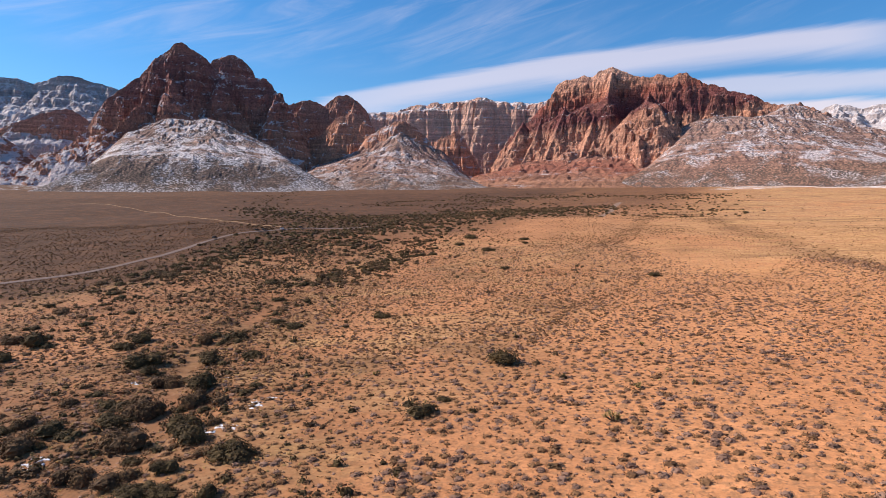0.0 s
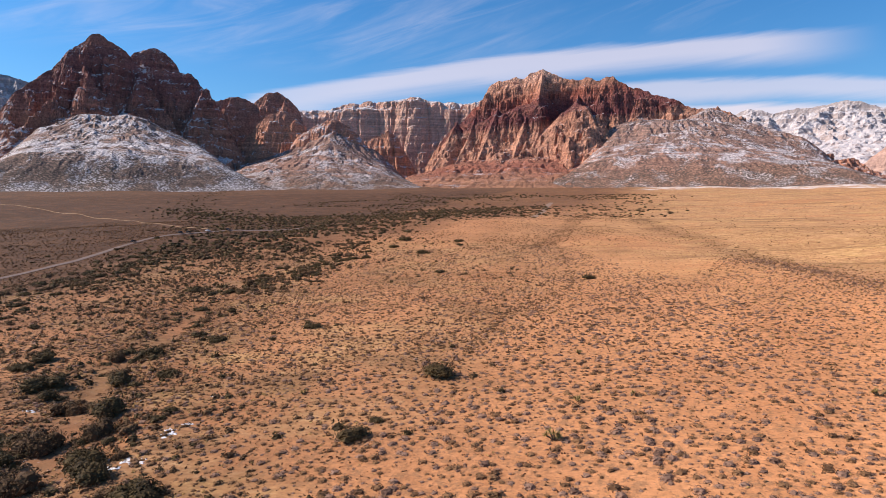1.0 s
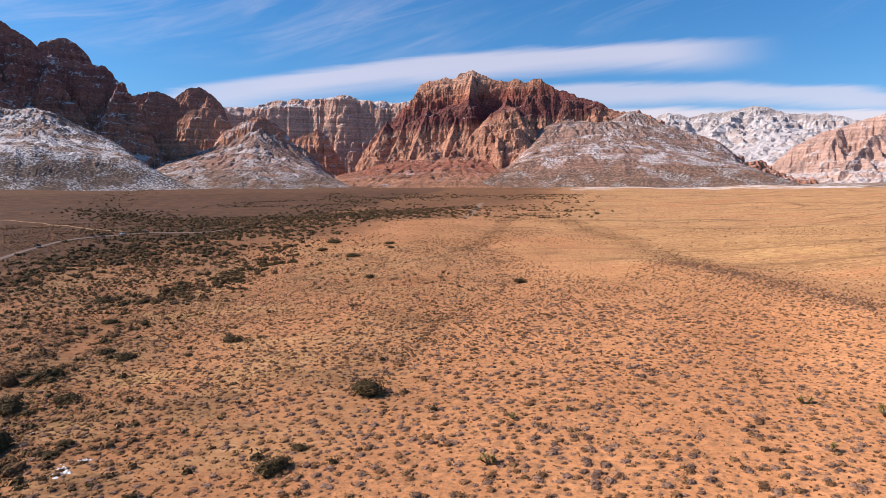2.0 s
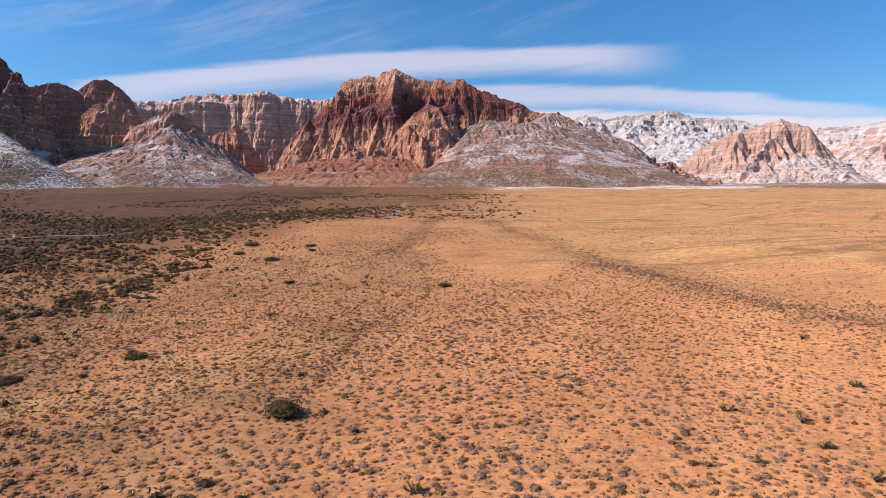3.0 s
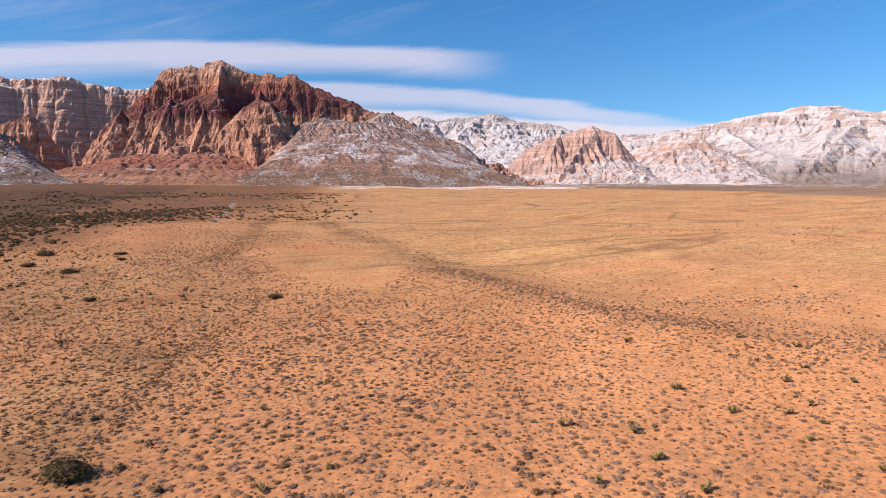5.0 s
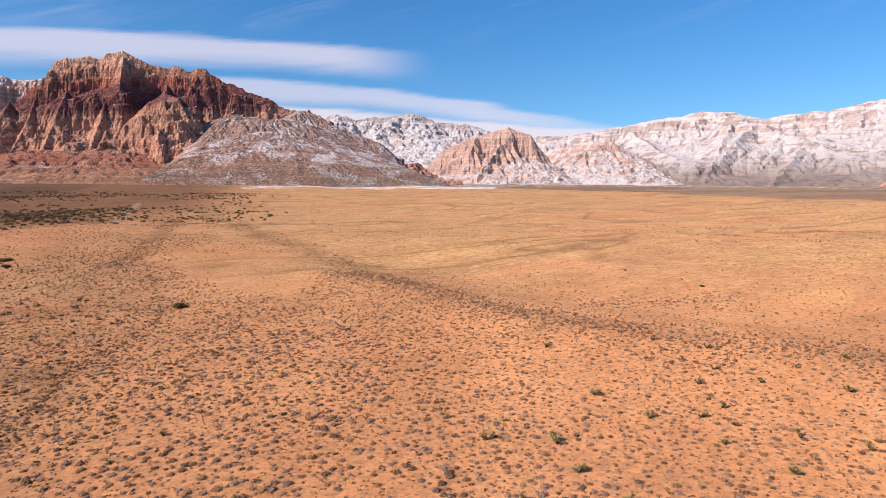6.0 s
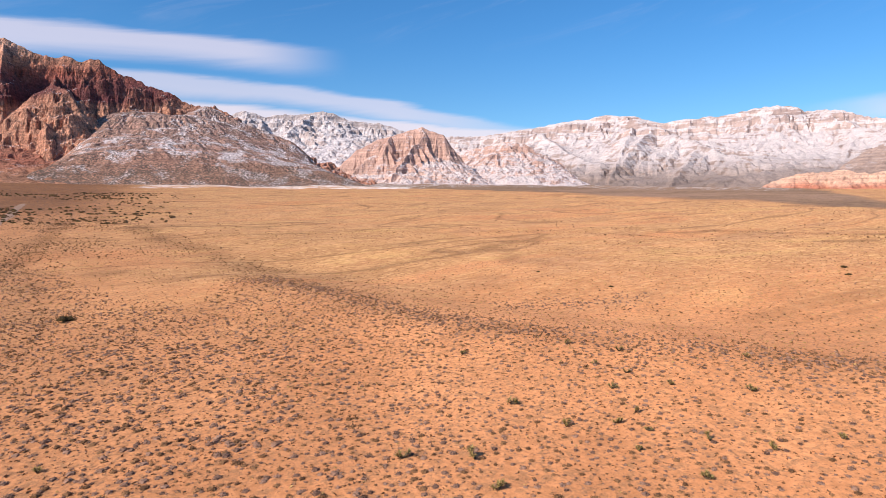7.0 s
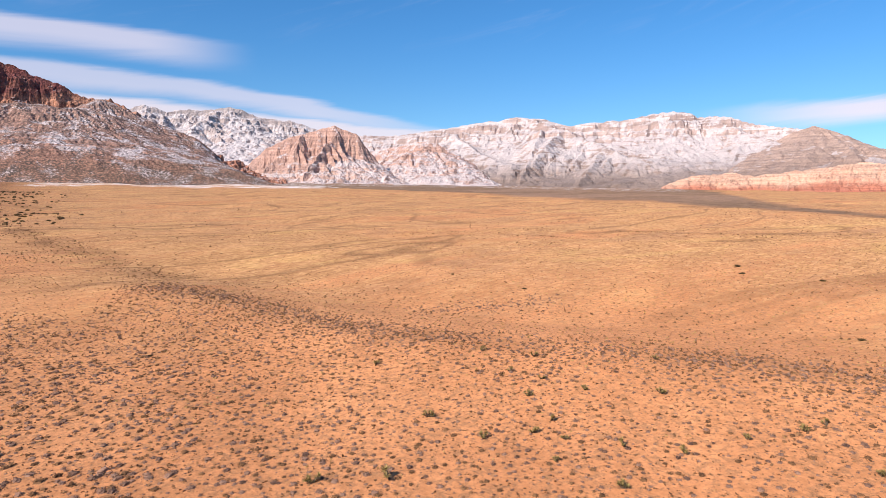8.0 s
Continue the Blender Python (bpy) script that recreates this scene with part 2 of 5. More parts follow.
def value_noise(x, y, seed=0):
    ix, iy = np.floor(x), np.floor(y)
    fx, fy = x - ix, y - iy
    fx, fy = fx * fx * (3 - 2 * fx), fy * fy * (3 - 2 * fy)
    a, b = lattice(ix, iy, seed), lattice(ix + 1, iy, seed)
    c, d = lattice(ix, iy + 1, seed), lattice(ix + 1, iy + 1, seed)
    return (a + (b - a) * fx) * (1 - fy) + (c + (d - c) * fx) * fy


def fbm(x, y, seed=0, octaves=4, gain=0.5):
    total, amp, norm = 0.0, 1.0, 0.0
    for k in range(octaves):
        total = total + amp * value_noise(x * 2**k + 17.3 * k, y * 2**k - 9.1 * k, seed + k)
        norm, amp = norm + amp, amp * gain
    return total / norm


def ridged(x, y, seed=0, octaves=4):
    total, amp, norm = 0.0, 1.0, 0.0
    for k in range(octaves):
        total = total + amp * (1 - np.abs(2 * value_noise(x * 2**k + 31.7 * k, y * 2**k + 5.3 * k, seed + k) - 1))
        norm, amp = norm + amp, amp * 0.55
    return total / norm


def cobbles(x, y, seed=0):
    """Rounded lumps with sharp cracks between them, 0 to 1."""
    ix, iy = np.floor(x), np.floor(y)
    near = np.full(np.shape(x), 9.0)
    for i in (-1, 0, 1):
        for j in (-1, 0, 1):
            cx, cy = ix + i, iy + j
            near = np.minimum(near, (cx + lattice(cx, cy, seed) - x) ** 2 + (cy + lattice(cx, cy, seed + 1) - y) ** 2)
    return np.sqrt(np.clip(1 - near, 0, 1))


def fade(e0, e1, x):
    u = np.clip((x - e0) / (e1 - e0), 0, 1)
    return u * u * (3 - 2 * u)


def line_distance(x, y, points):
    """Distance to a polyline in plan, the run along it (0 to 1 per leg, counted on), and the nearest point's height if it has one."""
    best = np.full(np.shape(x), 1e9)
    run, high = np.zeros(np.shape(x)), np.zeros(np.shape(x))
    for k, (p, q) in enumerate(zip(points[:-1], points[1:])):
        dx, dy = q[0] - p[0], q[1] - p[1]
        u = np.clip(((x - p[0]) * dx + (y - p[1]) * dy) / (dx * dx + dy * dy), 0, 1)
        d = np.hypot(x - p[0] - u * dx, y - p[1] - u * dy)
        near = d < best
        best, run = np.where(near, d, best), np.where(near, k + u, run)
        if len(p) > 2:
            high = np.where(near, p[2] + u * (q[2] - p[2]), high)
    return best, run, high


ROAD = [(-300, 90), (-290, 158), (-282, 193), (-281, 207), (-284, 225), (-289, 248), (-300, 278), (-315, 316), (-326, 356),
        (-332, 400), (-328, 431), (-318, 447), (-298, 463), (-261, 490)]
TRAIL = [(-1001, 718), (-870, 682), (-740, 638), (-620, 588), (-500, 530), (-349, 451)]
TRACK = [(-90, 577), (-96, 666), (-108, 812), (-120, 940)]
WASH_MAIN = [(-221, 190), (-229, 222), (-243, 264), (-256, 313), (-254, 366), (-243, 410), (-230, 461), (-228, 515)]
WASH_EDGE = [(-136, 192), (-136, 206), (-137, 234), (-137, 265), (-150, 320), (-185, 420)]
WASH_SIDE = [(-215, 185), (-192, 152), (-184, 134), (-163, 109), (-155, 97), (-140, 82)]
WASH_NEAR = [(-128, 165), (-109, 123), (-105, 110), (-96, 94), (-84, 77), (-74, 64), (-66, 52), (-62, 42), (-58, 30)]
WASH_FAR = [(-1032, 1428), (-835, 1039), (-599, 714), (-469, 605), (-402, 579), (-348, 586), (-302, 634), (-293, 730), (-310, 941), (-292, 1116), (-219, 1218)]
WASH_LINK = [(-344, 496), (-297, 500), (-260, 573), (-230, 662), (-180, 722), (-149, 766)]
SWALE = [(-29, 118), (-30, 141), (-28, 163), (-23, 183), (-16, 214), (-28, 293), (-48, 394), (-50, 545)]
CREST = [(40, 248), (52, 226), (58, 205), (65, 172), (74, 145), (88, 122), (105, 97), (118, 74), (130, 45)]
COURSE = [(-25, 660), (-12, 584), (14, 464), (30, 375), (45, 318), (57, 285)]
SWALE_TOP = [(-47, 322), (-45, 380), (-44, 450), (-46, 540), (-48, 640)]
PATCH = [(98, 178), (112, 174), (124, 168), (136, 164)]
DIP = [(62, 300), (85, 250), (95, 215), (105, 180), (125, 150), (150, 115), (172, 75)]


def ground_z(x, y):
    x, y = np.asarray(x, float), np.asarray(y, float)
    r = np.hypot(x, y) + 1e-6
    near = (0.0757 * x + 0.0256 * y) / r
    far = 0.02655 + 0.02275 * y / r - 0.01715 * x / r
    span = 320.0
    z = 0.55 + far * r + (near - far) * span * (1 - np.exp(-r / span))
    z = z + 2.8 * np.exp(-(line_distance(x, y, CREST)[0] / 24) ** 2)
    z = z - 3.0 * np.exp(-(line_distance(x, y, DIP)[0] / 30) ** 2)
    z = z - 1.3 * np.exp(-(line_distance(x, y, WASH_NEAR)[0] / 5) ** 2)
    z = z - 0.8 * np.exp(-(line_distance(x, y, SWALE)[0] / 9) ** 2)
    z = z + (fbm(x / 30, y / 30, 3) - 0.5) * 1.0 + (fbm(x / 170, y / 170, 5) - 0.5) * 11.0 * fade(200, 600, r) + (ridged(x / 120 + y / 300, y / 260, 8, 3) - 0.6) * 4.2 * fade(230, 420, r)
    return z


def mesh_from(name, verts, faces, mat, smooth=False):
    """A mesh from arrays: verts (n, 3), faces (m, 3) or (m, 4)."""
    verts, faces = np.ascontiguousarray(verts, np.float32), np.ascontiguousarray(faces, np.int32)
    me = bpy.data.meshes.new(name)
    me.vertices.add(len(verts))
    me.vertices.foreach_set("co", verts.ravel())
    me.loops.add(faces.size)
    me.loops.foreach_set("vertex_index", faces.ravel())
    me.polygons.add(len(faces))
    me.polygons.foreach_set("loop_start", np.arange(0, faces.size, faces.shape[1], dtype=np.int32))
    me.polygons.foreach_set("use_smooth", np.full(len(faces), smooth))
    me.update(calc_edges=True)
    if mat:
        me.materials.append(mat)
    return me


def grid_faces(nu, nv):
    k = np.arange(nu * nv).reshape(nv, nu)
    return np.stack([k[:-1, :-1], k[:-1, 1:], k[1:, 1:], k[1:, :-1]], -1).reshape(-1, 4)


def part(name, me, parent, label=""):
    ob = new(name, me)
    ob.parent = parent
    if label:
        ob["label"] = label
    return ob


def past_road(x, y):
    """How far a place lies on the near side of the road."""
    return x - np.interp(y, [p[1] for p in ROAD], [p[0] for p in ROAD])


def brush_limit(y):
    """The line along the wash where the thick brush gives way to open orange soil."""
    return np.interp(y, [40, 100, 200, 420], [-35, -72, -128, -185])


def scrub_limit(y):
    """Where the dark brush of the upper wash ends against the open plain."""
    return np.interp(y, [200, 385, 511, 600, 896, 1196], [-150, -165, -150, -105, -95, -60])


def build_ground():
    n = 310
    u = np.linspace(-1, 1, n)
    reach = 140 * np.sinh(4.25 * u)
    gx, gy = np.meshgrid(reach, reach + 130)
    x, y = gx.ravel(), gy.ravel()
    z = ground_z(x, y)
    me = mesh_from("ground", np.stack([x, y, z], 1), grid_faces(n, n), ground_material(), True)
    r = np.hypot(x, y)
    az = np.degrees(np.arctan2(x, y))
    wob = (fbm(x / 90, y / 90, 11) - 0.5)
    d_main = line_distance(x, y, WASH_MAIN + [(-260, 573), (-230, 662), (-149, 766)])[0]
    # brown scrub beyond the wash, also painting cloud shade there; golden grass on the open plain
    beyond = fade(-20, 60, -(x + 188 + 0.05 * y) + 60 * wob) * fade(100, 300, r)
    upper = fade(560, 800, y + 220 * wob) * fade(-60, 120, -(x + 20 - 0.02 * y) + 100 * wob)
    upper = np.maximum(upper, 0.85 * fade(-25, 35, scrub_limit(y) - x + 60 * wob) * fade(200, 300, y))
    fringe = np.exp(-(d_main / 60) ** 2) * 0.45
    edge = np.interp(az, [-75, -30, -12, -6, 0, 25, 33, 38, 45, 57, 67, 80], [1350, 1450, 1600, 2200, 2000, 1700, 1416, 1214, 1004, 671, 563, 480])
    foot = fade(-0.06, 0.06, r / edge - 1 + 0.12 * wob) * (1 - 0.9 * fade(55, 58, az) * fade(0.92, 1.08, r / np.interp(az, [56, 59, 63, 67, 80], [2400, 950, 770, 650, 540])))
    foot = foot * (0.08 + 0.92 * fade(-14, 2, az))
    scrub = np.clip(np.maximum.reduce([beyond, 0.75 * upper, fringe]), 0, 1) * (1 - foot)
    grass = fade(110, 300, r + 160 * wob) * fade(-140, 60, x + 100 * wob) * (1 - scrub) * (1 - foot)
    grass = np.maximum(grass, 0.9 * fade(0.42, 0.6, fbm(x / 14, y / 14, 21)) * fade(10, 50, -x) * fade(420, 330, r))
    # near-left scrub, strengthened to darken the soil for shade as well
    scrub = np.maximum(scrub, (0.12 + 0.10 * fade(110, 60, y) + 0.30 * fade(-25, 25, brush_limit(y) - x)) * fade(0, 50, -x) * fade(0.25, 0.55, fbm(x / 18, y / 18, 23)) * fade(700, 420, r))
    # scrub tint along the folds; on the crest it also paints the shaded slope
    for line, amount, wide in ((COURSE, 0.38, 9), (SWALE_TOP, 0.42, 9), (CREST, 0.3, 6)):
        scrub = np.maximum(scrub, amount * np.exp(-(line_distance(x, y, line)[0] / wide) ** 2) * fade(0.2, 0.5, fbm(x / 12, y / 12, 25)))
    scrub = np.maximum(scrub, 0.2 * np.exp(-(line_distance(x, y, SWALE)[0] / 3) ** 2))
    scrub = np.maximum(scrub, 0.55 * fade(26, 8, line_distance(x, y, WASH_NEAR)[0]) * fade(0.3, 0.55, fbm(x / 7, y / 7, 27)))
    gravel = (0.05 + 0.35 * fade(90, 60, y)) * np.exp(-(line_distance(x, y, WASH_NEAR)[0] / (1.2 + 1.2 * fade(110, 60, y))) ** 2) + 0.3 * np.exp(-(line_distance(x, y, WASH_SIDE)[0] / 1.8) ** 2)
    gravel = np.clip(gravel, 0, 1)
    dots = fade(300, 700, r) * (0.55 + 0.4 * fade(40, -60, x))
    snow = 0.56 * fade(1480, 1620, r + 200 * wob) * fade(2100, 1850, r) * fade(17, 9, np.abs(az - 12))
    snow = np.maximum(snow, (0.44 + 0.06 * fade(-5, 8, az) * fade(26, 18, az)) * fade(1450, 2150, r + 400 * wob) * fade(60, 54, az))
    for key, val in (("scrub", scrub), ("grass", grass), ("gravel", gravel), ("dots", dots), ("snow", snow), ("fan", foot)):
        a = me.attributes.new(key, "FLOAT", "POINT")
        a.data.foreach_set("value", np.ascontiguousarray(val, np.float32))
    tagged(new("ground", me), "orange sandy desert plain with dry grass and scrub", "ground", kind="structure")


build_ground()


def strip(name, points, width, lift, mat, step=6.0, wobble=0.0):
    """A ribbon laid over the ground along a polyline."""
    pts = [Vector(p) for p in points]
    run = [0.0]
    for p, q in zip(pts[:-1], pts[1:]):
        run.append(run[-1] + (q - p).length)
    s = np.arange(0, run[-1], step)
    xs, ys = np.interp(s, run, [p.x for p in pts]), np.interp(s, run, [p.y for p in pts])
    for _ in range(4):
        xs[1:-1], ys[1:-1] = (xs[:-2] + 2 * xs[1:-1] + xs[2:]) / 4, (ys[:-2] + 2 * ys[1:-1] + ys[2:]) / 4
    tx, ty = np.gradient(xs), np.gradient(ys)
    ln = np.hypot(tx, ty)
    nx, ny = -ty / ln, tx / ln
    rows = []
    for k in np.linspace(-1, 1, 5):
        w = width / 2 * k * (1 + wobble * (fbm(s / 20, s * 0 + k, 41) - 0.5))
        px, py = xs + nx * w, ys + ny * w
        rows.append(np.stack([px, py, ground_z(px, py) + lift * (1 - 0.7 * abs(k))], 1))
    return mesh_from(name, np.concatenate(rows), grid_faces(len(s), 5), mat, True)


def soil_strip_material(name, dark, light):
    m, nd, bsdf, geo = material(name, 0.95)
    n = nd.noise(geo.outputs["Position"], 0.6, 6.0, 0.7)
    nd.link(nd.ramp(n, [(0.3, dark), (0.7, light)]), bsdf.inputs["Base Color"])
    bump(nd, bsdf, n, 0.5, 0.1)
    return m


tagged(new("road", strip("road", ROAD, 4.8, 0.75, soil_strip_material("road_surface", (0.16, 0.112, 0.093), (0.23, 0.165, 0.138)))),
       "narrow grey-brown road crossing the scrub plain", "road", kind="structure")
tagged(new("trail", strip("trail", TRAIL, 1.2, 0.5, soil_strip_material("trail_soil", (0.24, 0.14, 0.08), (0.42, 0.27, 0.15)), 8.0, 1.0)),
       "pale bare dirt trail through brown scrub", "trail", kind="structure")
tagged(new("track", strip("track", TRACK, 7.0, 0.25, soil_strip_material("track_gravel", (0.21, 0.135, 0.095), (0.31, 0.205, 0.15)), 10.0, 1.2)),
       "pale gravel track climbing the far plain", "track", kind="structure")


# ---- mountains ----
def spurs_of(line, away, seed, every, fall, side, foot, sink=20.0, sway=46.0):
    """Buttresses that run down from a crest towards the plain, each with smaller ones on its flanks."""
    g = np.random.default_rng(seed)
    pts = np.array(line, float)
    run = np.r_[0, np.cumsum(np.hypot(*np.diff(pts[:, :2], axis=0).T))]
    out, at = [], every * 0.35
    while at < run[-1]:
        p = np.array([np.interp(at, run, pts[:, k]) for k in range(3)])
        tall = p[2] - foot
        if tall > 50:
            a = radians(g.uniform(-sway, sway))
            way = -(away * math.cos(a) + np.array([-away[1], away[0]]) * math.sin(a))
            turn = np.array([-way[1], way[0]])
            bend = g.uniform(-0.25, 0.25)
            length, start = tall / (fall * g.uniform(0.75, 1.35)), sink * g.uniform(0.1, 2.0)
            leg = [(p[0], p[1], p[2] - start)]
            for f, h in ((0.25, g.uniform(0.66, 0.88)), (0.5, g.uniform(0.45, 0.68)), (0.75, g.uniform(0.22, 0.42)), (1.0, 0.0)):
                q = p[:2] + (way + turn * bend * f) * length * f
                leg.append((q[0], q[1], foot + (tall - start) * h))
            out.append((leg, 9999, side * g.uniform(0.8, 1.2), 1.0))
            for f in np.arange(0.12, 0.8, every / 3.2 / max(length, 120)):
                f = f + g.uniform(-0.04, 0.04)
                c = np.array([np.interp(f * 4, range(5), [q[k] for q in leg]) for k in range(3)])
                for sign in (-1, 1):
                    if g.random() < 0.75:
                        b = radians(g.uniform(35, 70)) * sign
                        out_way = way * math.cos(b) + turn * math.sin(b)
                        low = (c[2] - foot) / (side * g.uniform(0.55, 0.8))
                        c2 = c[2] - g.uniform(4, 16)
                        mid, tip = c[:2] + out_way * low * 0.45, c[:2] + out_way * low
                        out.append(([(c[0], c[1], c2), (mid[0], mid[1], foot + (c2 - foot) * g.uniform(0.5, 0.68)), (tip[0], tip[1], foot)], 9999, side * g.uniform(1.0, 1.4), 1.0))
        at += every * g.uniform(0.6, 1.45)
    return out


def erode(h, cell, seed, rounds, drops, life=44, carve=0.25):
    """Rain running down a height field: cuts gullies where it runs fast and drops its load where it slows."""
    g = np.random.default_rng(seed)
    nv, nu = h.shape
    flat = (h / cell).ravel()
    for _ in range(rounds):
        x, y = 1 + g.random(drops) * (nu - 4), 1 + g.random(drops) * (nv - 4)
        dx, dy, load, speed, water = np.zeros(drops), np.zeros(drops), np.zeros(drops), np.ones(drops), 1.0
        for _ in range(life):
            k = y.astype(np.int64) * nu + x.astype(np.int64)
            fx, fy = x - np.floor(x), y - np.floor(y)
            a, b, c, d = flat[k], flat[k + 1], flat[k + nu], flat[k + nu + 1]
            gx, gy = (b - a) * (1 - fy) + (d - c) * fy, (c - a) * (1 - fx) + (d - b) * fx
            z = (a * (1 - fx) + b * fx) * (1 - fy) + (c * (1 - fx) + d * fx) * fy
            dx, dy = 0.15 * dx - 0.85 * gx, 0.15 * dy - 0.85 * gy
            ln = np.hypot(dx, dy) + 1e-9
            dx, dy = dx / ln, dy / ln
            x, y = np.clip(x + dx, 1, nu - 3), np.clip(y + dy, 1, nv - 3)
            k2 = y.astype(np.int64) * nu + x.astype(np.int64)
            ex, ey = x - np.floor(x), y - np.floor(y)
            z2 = (flat[k2] * (1 - ex) + flat[k2 + 1] * ex) * (1 - ey) + (flat[k2 + nu] * (1 - ex) + flat[k2 + nu + 1] * ex) * ey
            fall = z - z2
            room = np.maximum(fall, 0.01) * speed * water * 3.0
            amount = np.where(fall < 0, np.minimum(-fall, load), np.where(load > room, 0.2 * (load - room), -np.minimum(carve * (room - load), np.minimum(0.5 * np.maximum(fall, 0), 0.22))))
            load = load - amount
            flat += np.bincount(np.concatenate([k, k + 1, k + nu, k + nu + 1]), np.concatenate(
                [amount * (1 - fx) * (1 - fy), amount * fx * (1 - fy), amount * (1 - fx) * fy, amount * fx * fy]), flat.size)
            speed = np.sqrt(np.clip(speed * speed + fall * 0.6, 0.04, 4.0))
            water *= 0.975
    return flat.reshape(nv, nu) * cell


def massif_mesh(name, ridges, cell, mat, seed, rib=60.0, rough=1.0, front=520.0, back=120.0, terrace=0.5, step=30.0, spurs=None, blocks=0.5, hollow=640.0, rain=2, carve=0.06, dip=0.0, ledge_from=-500.0, lumpy=0.95, slant=0.0):
    """A rock massif over a square grid: each ridge is a line of (x, y, z) with its cliff height, cliff slope and talus slope.
    spurs: spacing, fall and side slope of the buttresses in front of the first ridge, and the height of their feet."""
    pts = np.array([p for line, *_ in ridges for p in line], float)
    first, last = np.array(ridges[0][0][0], float), np.array(ridges[0][0][-1], float)
    along = (last - first)[:2] / np.linalg.norm((last - first)[:2])
    away = np.array([-along[1], along[0]])
    if away @ pts[:, :2].mean(0) < 0:
        away = -away
    if spurs:
        ridges = ridges + spurs_of(ridges[0][0], away, seed + 50, *spurs)
    pu, pv = pts[:, :2] @ along, pts[:, :2] @ away
    us = np.arange(pu.min() - 200, pu.max() + 200, cell)
    vs = np.arange(pv.min() - front, pv.max() + back, cell)
    gu, gv = np.meshgrid(us, vs)
    u, v = gu.ravel(), gv.ravel()
    x, y = u * along[0] + v * away[0], u * along[1] + v * away[1]
    wx, wy = 70 * (fbm(u / 110, v / 110, seed + 7) - 0.5), 70 * (fbm(u / 110, v / 110, seed + 17) - 0.5)
    soft = not any(cliff for _, cliff, *_ in ridges)
    ribs = ridged((u + wx - 1.5 * slant * v) / rib, (v + wy) / (rib * 2.5), seed, 4)
    lumps = fbm(u / rib, v / (rib * 1.2), seed + 3, 5, 0.55)
    crag = 24 * (fbm(u / 38, v / 38, seed + 5, 4, 0.6) - 0.5)
    joint = 26 * (lattice(np.floor((u + wx * 0.6) / 52), np.floor((v + wy) / 110), seed) - 0.5) + 8 * (lattice(np.floor((u + wx * 0.5) / 19), np.floor((v + wy) / 45), seed + 1) - 0.5)
    best = np.zeros(len(u)) if soft else np.full(len(u), -1e9)
    shake = rough * ((0.45 if soft else 0.3) * rib * (0.6 - ribs) + (0.15 if soft else 0.5) * rib * (lumps - 0.5) + (0 if soft else blocks) * joint)
    main = np.minimum.reduce([line_distance(x, y, line)[0] for line, cliff, *_ in ridges if cliff != 9999])
    ridges = [(list(leg), *rest) for line, *rest in ridges for leg in zip(line[:-1], line[1:])]
    for line, cliff, steep, talus in ridges:
        bent = 0.5 if cliff == 9999 else 0.0
        lx, ly = [p[0] for p in line], [p[1] for p in line]
        reach = 9e9 if cliff != 9999 else max(p[2] for p in line) / steep
        box = (x > min(lx) - reach) & (x < max(lx) + reach) & (y > min(ly) - reach) & (y < max(ly) + reach)
        if not box.any():
            continue
        d, run, high = line_distance(x[box] + wx[box] * bent, y[box] + wy[box] * bent, line)
        high = high + rough * (0.6 if soft else 1.0) * (crag[box] + (0 if soft else 0.3 * blocks) * joint[box]) * fade(0, 12, high - 120)
        d = np.maximum(d + np.minimum(1, d / 50) * shake[box], 0)
        if soft:
            d = np.sqrt(d * d + 900) - 30
        edge = cliff / max(steep, 0.01)
        over = np.maximum(d - edge, 0)
        h = high - steep * np.minimum(d, edge) - (talus - 0.12) * hollow * (1 - np.exp(-over / hollow)) - 0.12 * over
        if soft:
            best[box] += np.exp(np.clip(h / 16, -60, 60))
        else:
            best[box] = np.maximum(best[box], h)
    if soft:
        best = 16 * np.log(best + 1e-30)
    else:
        best = best + rough * fade(2, 40, main) * rib * 0.5 * (fbm((u - slant * best) / (rib * 0.55), best / (rib * 0.7) + v / rib, seed + 19, 5, 0.62) - 0.5)
        cu, cz = u + 0.6 * wx - slant * best, best + 0.4 * v + wy
        lump = lumpy * (0.75 * cobbles(cu / (rib * 0.75), cz / (rib * 1.25), seed + 27) + 0.4 * cobbles(cu / (rib * 0.3), cz / (rib * 0.5), seed + 29))
        best = best + rough * fade(2, 40, main) * rib * (lump - 0.75 * lumpy)
    g = ground_z(x, y)
    if rain:
        wet = erode(np.maximum(best, g - 30).reshape(gu.shape), cell, seed + 23, rain, int(0.18 * len(u)), 44, carve).ravel()
        hold = fade(0, 14, main)
        best = best + (wet - best) * hold
    if terrace > 0:
        for size, share in ((step * 1.5, terrace), (step * 0.5, 0.8 * terrace)):
            q = (best - dip * x) / size + 1.1 * fbm(u / 130, v / 130, seed + 9)
            f = q - np.floor(q)
            best = best + share * size * (fade(0.3, 0.7, f) - f) * fade(0.3, 0.6, fbm(u / 60, v / 60, seed + 11)) * fade(-10, 60, main) * fade(ledge_from, ledge_from + 90, best)
    best = best + rough * ((2.4 if soft else 7) * (fbm(u / 15, v / 15, seed + 13, 3) - 0.5) + (0.5 if soft else 3.0) * (lattice(np.floor(u / cell), np.floor(v / cell), seed + 15) - 0.5)) * fade(-18, 30, main)
    rim = np.minimum.reduce([u - us[0], us[-1] - u, v - vs[0], vs[-1] - v])
    best = g - 9 + (best - g + 9) * fade(0, 220 if front > 400 else 120, rim)
    faces = grid_faces(len(us), len(vs))
    keep = (best - g)[faces].max(1) > -6
    faces = faces[keep]
    used = np.unique(faces)
